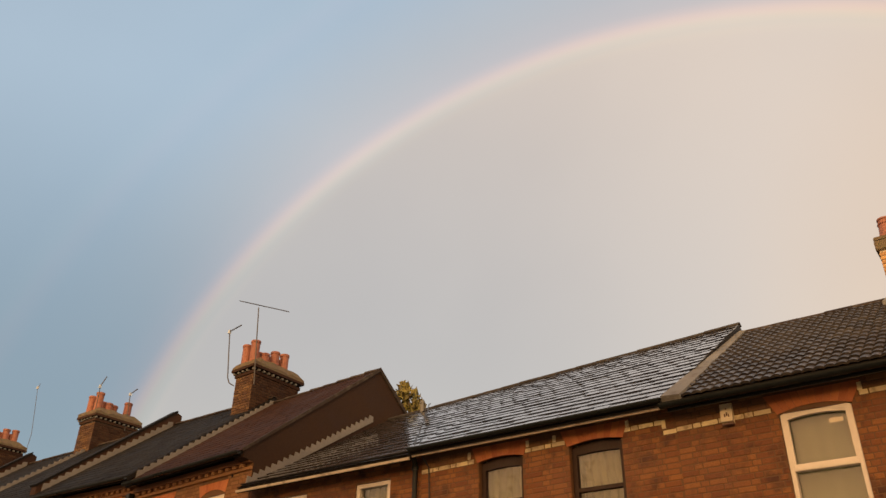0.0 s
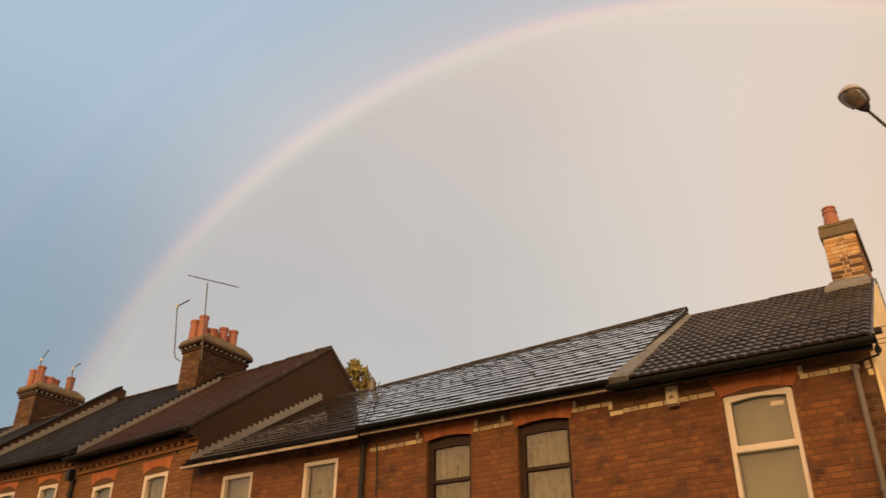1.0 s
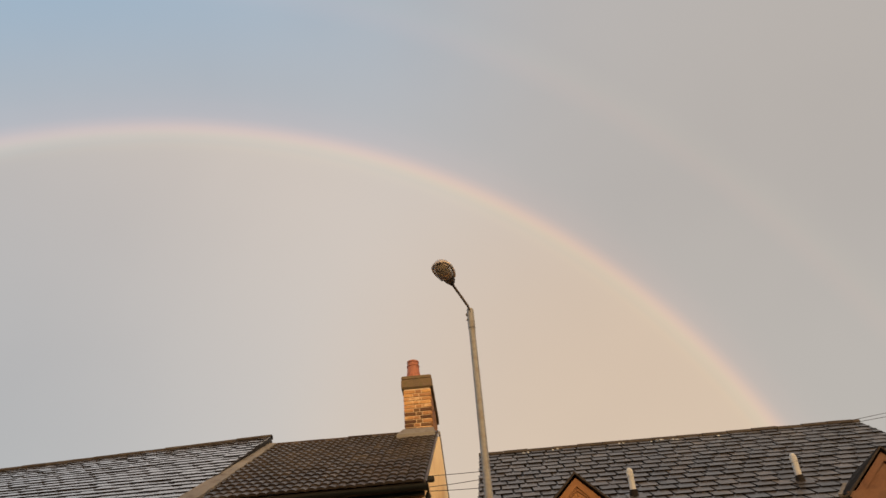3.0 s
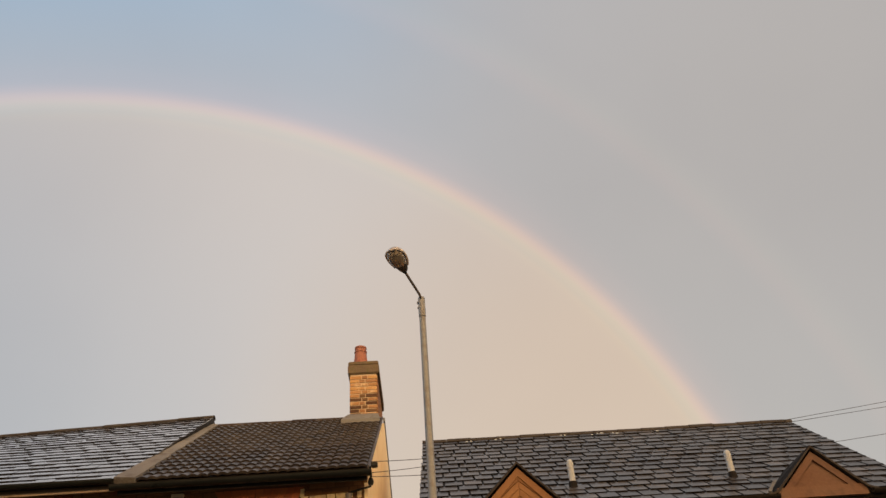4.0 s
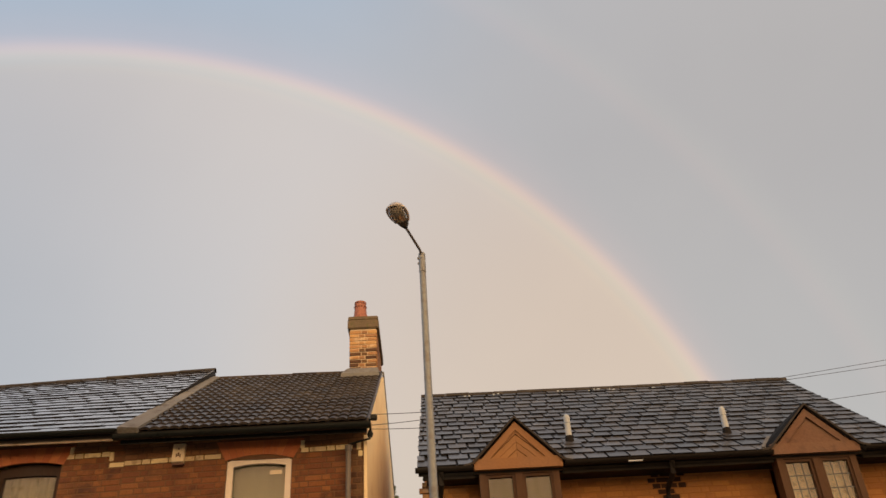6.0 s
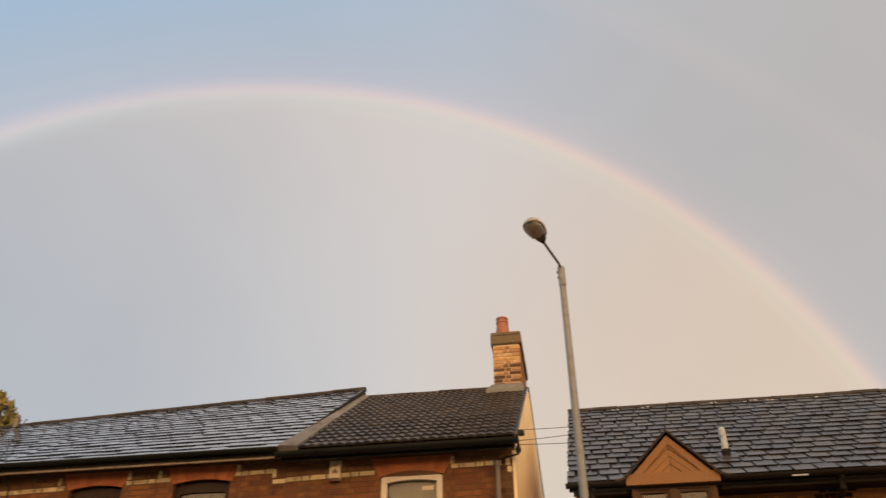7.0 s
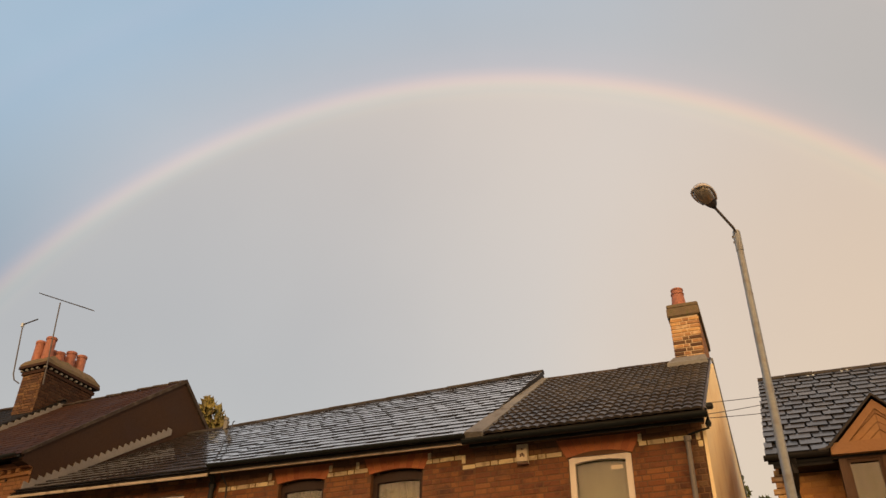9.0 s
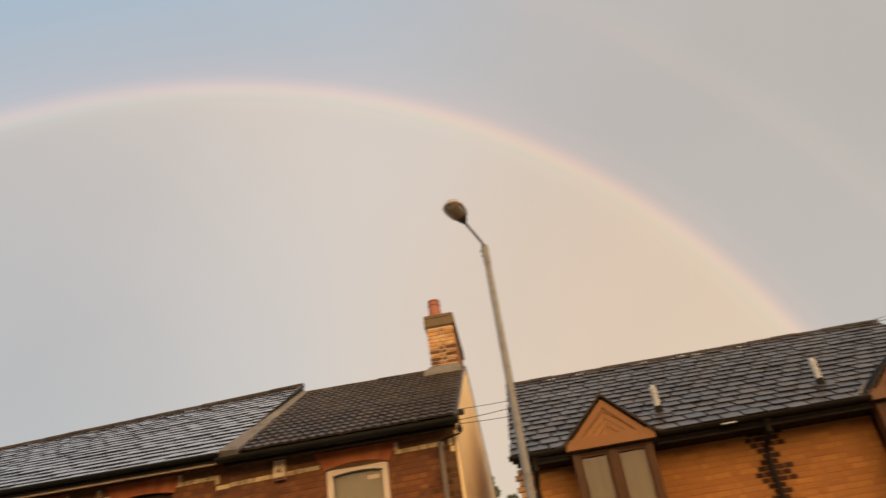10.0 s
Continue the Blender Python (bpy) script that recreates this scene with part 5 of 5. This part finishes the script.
        put("apron", boxes((x0, x1, gy + 0.08, gy + 0.24, 2.9, z0)), wood, win)
    for x in (2.12, 4.33):
        y = 10.85
        zb = ze + (y - ye) * slope
        v = put("vent_pipe", lathe([(0.043, zb + 0.04), (0.043, zb + 0.29), (0.047, zb + 0.295), (0.047, zb + 0.37), (0.040, zb + 0.40), (0.022, zb + 0.42)], (x, y, 0), 16), M["vent"], h, "pale roof vent pipe in a lead collar")
        put("collar", lathe([(0.095, zb - 0.05), (0.064, zb + 0.03), (0.053, zb + 0.11)], (x, y, 0), 14), M["slate_old"], v)
        bm = bmesh.new()
        box(bm, -0.10, 0.13, -0.16, 0.14, 0.03, 0.042, slope_matrix(x, math.hypot(y - ye, zb - ze), ye, ze, yr, zr))
        put("lead_slate", bm, M["slate_new"], v)
    return h


gablet_house = house_gablets()


def house_far():
    """Gable end beyond the newer house."""
    y = 16.0
    h = thing("brick_house", (11.0, 18.5, 0), "yellow-orange brick house gable with dark verge", "house")
    a, b, c = 8.1, 13.9, 11.0
    wall = put("wall", prism([(a, 0), (b, 0), (b, 5.3), (c, 6.75), (a, 5.3)], "y", y, y + 5), M["mortar"], h)
    bricks(wall, a, b, 4.5, 6.7, y, [], lambda x, z: "brick_yellow" if abs(x - c) < (6.72 - z) * 2 else None, limit=120, near=(10, 16))
    for s in (-1, 1):
        e = c + s * 3.15
        bm = prism([(e, 5.18), (c, 6.76), (c, 6.88), (e, 5.30)], "y", y - 0.12, y + 5.1)
        put("roof", bm, M["slate_old"], h, "dark tiled roof slope")
        put("verge", prism([(e, 5.12), (c, 6.70), (c, 6.76), (e, 5.18)], "y", y - 0.13, y + 0.02), M["soffit"], h)
    return h


far_house = house_far()

# ---------------------------------------------------------------- street lamp


def street_lamp():
    x, y, top = 0.152, 7.2, 6.025
    lamp = thing("street_lamp", (x, y, 0.13), "tall grey steel street lamp with a bracket arm and rounded lantern", "street lamp")
    put("base", lathe([(0.075, 0.13), (0.075, 1.6), (0.046, 1.72)], (x, y, 0), 18), M["steel"], lamp)
    put("column", lathe([(0.044, 1.70), (0.040, 3.4), (0.0325, top - 0.25), (0.0325, top - 0.23)], (x, y, 0), 18), M["steel"], lamp, smooth=True)
    put("bracket_sleeve", lathe([(0.0365, top - 0.23), (0.0365, top - 0.015), (0.031, top)], (x, y, 0), 18), M["steel"], lamp)
    put("bolt", boxes((x - 0.048, x - 0.03, y - 0.012, y + 0.012, top - 0.075, top - 0.05), bevel=0.003), M["grey_pipe"], lamp)
    put("bolt", boxes((x - 0.046, x - 0.03, y - 0.010, y + 0.010, top - 0.135, top - 0.115), bevel=0.003), M["grey_pipe"], lamp)
    neck = Vector((-0.008, 6.74, 6.064))
    put("arm", tube([(x, y, top - 0.03), (x - 0.02, y - 0.08, top - 0.005), neck], 0.0135, 10), M["grey_pipe"], lamp)
    # lantern: a pear shape lying along the arm's line
    ahead = Vector((-0.30, -0.95, 0.10)).normalized()
    side = ahead.cross(Vector((0, 0, 1))).normalized()
    up = side.cross(ahead)
    frame_m = Matrix((ahead, side, up)).transposed().to_4x4()
    frame_m.translation = neck
    outline = [(0.0, 0.034), (0.03, 0.048), (0.09, 0.066), (0.15, 0.084), (0.20, 0.092), (0.25, 0.093), (0.295, 0.084), (0.33, 0.058), (0.345, 0.022)]

    def half(d0, d1, scale, tall, close=True):
        """Half of a pear shape between two distances along the arm, above or (tall negative) below its middle."""
        ds = sorted({d0, d1, *[d for d, _ in outline if d0 < d < d1]})
        rad = [float(np.interp(d, [p[0] for p in outline], [p[1] for p in outline])) for d in ds]
        bm = bmesh.new()
        n = 16
        rings = [[bm.verts.new(frame_m @ Vector((d, r * scale * math.cos(math.pi * i / n), r * math.sin(math.pi * i / n) * tall))) for i in range(n + 1)] for d, r in zip(ds, rad)]
        for r0, r1 in zip(rings, rings[1:]):
            for i in range(n):
                bm.faces.new((r0[i], r0[i + 1], r1[i + 1], r1[i])).smooth = True
            if close:
                bm.faces.new((r0[0], r1[0], r1[n], r0[n]))
        if close:
            bm.faces.new(rings[0]), bm.faces.new(rings[-1])
        return bm

    head = put("lantern", half(0.0, 0.345, 1.0, 0.85), M["lamp_body"], lamp, "rounded silver-grey lantern canopy")
    put("gear_case", half(0.0, 0.135, 0.97, -0.62), M["lamp_gear"], head, "dark gear case at the neck")
    plate = prism([(0.14, -0.065), (0.24, -0.084), (0.31, -0.075), (0.35, -0.042), (0.35, 0.042), (0.31, 0.075), (0.24, 0.084), (0.14, 0.065)], "z", -0.012, -0.004)
    bmesh.ops.transform(plate, matrix=frame_m @ Matrix.Diagonal((0.93, 1, 1, 1)), verts=plate.verts)
    put("reflector", plate, M["reflector"], head)
    bulb = lathe([(0.010, -0.07), (0.020, -0.055), (0.026, -0.02), (0.026, 0.02), (0.020, 0.055), (0.010, 0.07)], (0, 0, 0), 14)
    bmesh.ops.transform(bulb, matrix=frame_m @ pose(0.22, 0, -0.042, 0, 90, 0), verts=bulb.verts)
    put("bulb", bulb, M["bulb"], head, "white frosted bulb", smooth=True)
    bowl = half(0.137, 0.34, 0.93, -0.80, close=False)
    bmesh.ops.solidify(bowl, geom=bowl.faces[:], thickness=0.004)
    put("bowl", bowl, M["lamp_glass"], head, "clear rounded lantern bowl").visible_shadow = False
    edge = [frame_m @ Vector((d, s * r * 1.02, -0.002)) for s, row in ((1, outline[2:]), (-1, outline[:1:-1])) for d, r in row]
    put("rim", tube(edge, 0.0125, 8), M["rim"], head, "bright metal rim")
    clip = boxes((0.085, 0.11, 0.060, 0.074, -0.02, 0.02), bevel=0.003)
    bmesh.ops.transform(clip, matrix=frame_m, verts=clip.verts)
    put("clip", clip, M["black"], head)
    put("spigot", tube([neck - ahead * 0.02, neck + ahead * 0.03], 0.021, 12, end=0.032), M["black"], head, "dark lantern neck")
    return lamp


street_lamp()

# ---------------------------------------------------------------- small things on the houses
box_thing = thing("alarm_box", (-3.045, FACE - 0.01, 4.905), "cream burglar alarm box on the brick wall", "alarm box")
put("cover", prism([(FACE - 0.006, 4.905), (FACE - 0.075, 4.930), (FACE - 0.085, 4.965), (FACE - 0.06, 5.165), (FACE - 0.006, 5.170)], "x", -3.12, -2.97), M["box_white"], box_thing)
put("base", boxes((-3.115, -2.975, FACE - 0.07, FACE - 0.004, 4.890, 4.910)), M["box_mark"], box_thing)
put("marking", boxes((-3.07, -3.055, FACE - 0.091, FACE - 0.07, 4.985, 5.025), (-3.045, -3.03, FACE - 0.091, FACE - 0.07, 4.995, 5.040), (-3.02, -3.01, FACE - 0.091, FACE - 0.07, 4.980, 5.020), (-3.05, -3.035, FACE - 0.084, FACE - 0.06, 5.085, 5.100)), M["box_mark"], box_thing, "dark unreadable marks")


def yagi(name, foot, top, boom_a, boom_b, elements, length, label):
    """A television aerial: mast, boom and cross rods."""
    t = thing(name, foot, label, "aerial", "roof aerials")
    put("mast", tube([foot, top], 0.016, 6), M["aerial"], t)
    a, b = Vector(boom_a), Vector(boom_b)
    put("boom", tube([a, b], 0.012, 6), M["aerial"], t)
    cross = (b - a).cross(Vector((0, 0, 1))).normalized()
    for k in range(elements):
        p = a.lerp(b, (k + 0.5) / elements)
        put("rod", tube([p - cross * length / 2, p + cross * length / 2], 0.005, 5), M["aerial"], t)
    return t


yagi("tv_aerial", (-15.53, 12.93, 8.85), (-15.83, 12.98, 11.12), (-16.69, 13.0, 11.57), (-14.58, 12.95, 10.65), 20, 0.14, "long thin television aerial on a chimney mast")


def bent_aerial(points, tip, label, thick=0.016):
    t = thing("tv_aerial", points[0], label, "aerial", "roof aerials")
    put("mast", tube(points, thick, 6), M["aerial"], t)
    put("boom", tube([points[-1], tip], thick * 1.1, 6), M["aerial"], t)
    put("clamp", boxes((points[-1][0] - 0.03, points[-1][0] + 0.03, points[-1][1] - 0.03, points[-1][1] + 0.03, points[-1][2] - 0.06, points[-1][2] + 0.04)), M["vent"], t)
    return t


bent_aerial([(-16.42, 13.0, 9.03), (-16.62, 13.0, 9.15), (-16.71, 13.0, 9.32), (-16.93, 13.0, 10.70)], (-16.40, 12.95, 10.74), "small bent television aerial on a chimney mast")
bent_aerial([(-23.55, 13.40, 9.4), (-23.45, 13.35, 10.2), (-23.4, 13.3, 10.55)], (-23.4, 13.45, 10.92), "small television aerial on a far chimney")
bent_aerial([(-23.36, 14.45, 9.4), (-23.4, 14.40, 10.62)], (-23.4, 14.62, 10.86), "small television aerial on a far chimney")
bent_aerial([(-28.3, 13.9, 8.6), (-28.4, 14.0, 10.05), (-28.87, 14.0, 11.85)], (-28.84, 14.05, 12.0), "thin mast aerial on a far roof", 0.009)


def cable_run(a, b, sag, label):
    a, b = Vector(a), Vector(b)
    n = 24
    pts = [a.lerp(b, k / n) - Vector((0, 0, sag * (1 - (2 * k / n - 1) ** 2))) for k in range(n + 1)]
    return tagged(part("cable", tube(pts, 0.0045, 5), M["cable"]), label, "cable", "overhead cables")


def leaf_crown(name, parent, blobs, count, size, material, seed):
    """Many small leaves spread through some uneven clumps."""
    rng = random.Random(seed)
    vs, fs = [], []
    for _ in range(count):
        c, r = rng.choice(blobs)
        d = Vector((rng.gauss(0, 1), rng.gauss(0, 1), rng.gauss(0, 1))).normalized() * r * rng.uniform(0.35, 1.0) ** 0.5
        p = Vector(c) + d
        q = Euler((rng.uniform(0, 6.3), rng.uniform(0, 6.3), rng.uniform(0, 6.3))).to_matrix()
        s = size * rng.uniform(0.6, 1.3)
        k = len(vs)
        for v in ((-0.5, 0, 0), (0, -0.24, 0.08), (0.6, 0, 0), (0, 0.24, 0.08)):
            vs.append((p + q @ (Vector(v) * s))[:])
        fs += [(k, k + 1, k + 2), (k, k + 2, k + 3)]
    me = bpy.data.meshes.new(name)
    me.from_pydata(vs, [], fs)
    me.materials.append(material)
    ob = new(name, me)
    ob.parent = parent
    return shift(ob)


def tree(at, height, blobs, count, size, material, label, seed):
    t = thing("tree", at, label, "tree")
    x, y, z = at
    rng = random.Random(seed)
    top = Vector((x + 0.1, y, height * 0.86))
    put("trunk", tube([(x, y, z), (x + 0.06, y, height * 0.3), (x - 0.03, y + 0.05, height * 0.6), tuple(top)], 0.16, 10, end=0.035), M["bark"], t)
    for c, r in blobs:
        s = Vector((x, y, min(c[2] - 0.4, height * 0.7)))
        put("limb", tube([s, s.lerp(Vector(c), 0.5) + Vector((rng.uniform(-0.1, 0.1), 0, 0.05)), Vector(c) + Vector((0, 0, r * 0.6))], 0.045, 6, end=0.012), M["bark"], t)
    leaf_crown("crown", t, blobs, count, size, material, seed)
    return t


tree((-14.3, 17.6, 0), 9.9, [((-14.45, 17.6, 9.75), 0.30), ((-14.15, 17.5, 9.5), 0.36), ((-13.95, 17.6, 9.3), 0.22), ((-14.7, 17.7, 9.3), 0.5), ((-14.45, 17.6, 10.0), 0.14), ((-14.3, 17.6, 8.8), 0.7)], 460, 0.24, M["leaf"], "tree with yellow-green leaves behind the slate roof", 71)
tree((-0.9, 20.6, 0), 7.0, [((-0.72, 20.5, 7.3), 0.16), ((-0.62, 20.5, 7.0), 0.14), ((-0.8, 20.5, 6.5), 0.40), ((-0.22, 20.6, 6.74), 0.16), ((-0.05, 20.5, 6.45), 0.18), ((-0.5, 20.5, 5.9), 0.5)], 330, 0.13, M["leaf_green"], "leafy tree between the two houses", 72)

cable_run((-0.60, 10.2, 5.42), (0.30, 10.2, 5.42), 0.006, "thin black cable between two houses")
cable_run((-0.60, 10.0, 5.20), (0.28, 10.2, 5.33), 0.01, "thin black cable between two houses")
cable_run((-0.58, 10.2, 5.22), (0.28, 10.2, 5.20), 0.006, "thin black cable between two houses")
cable_run((5.9, 13.0, 6.72), (20.0, 13.0, 8.6), 0.05, "thin black overhead cable above the slate roof")
cable_run((5.9, 13.0, 6.68), (20.0, 13.0, 8.25), 0.05, "thin black overhead cable above the slate roof")
cable_run((6.7, 13.0, 6.30), (20.0, 13.0, 7.75), 0.05, "thin black overhead cable above the slate roof")

lay_pieces()


def settle(house, x0, fall):
    """Lets a house sink to one side: its meshes slope in z with x, and the single pieces move with them."""
    for ob in house.children_recursive:
        here = ob.matrix_world.translation
        if ob.data.users == 1:
            m = Matrix.Identity(4)
            m[2][0], m[2][3] = fall, fall * (here.x - x0)
            ob.data.transform(m)
        else:
            ob.location.z += fall * (here.x - x0)


bpy.context.view_layer.update()
settle(t1, -12.05, 0.042)
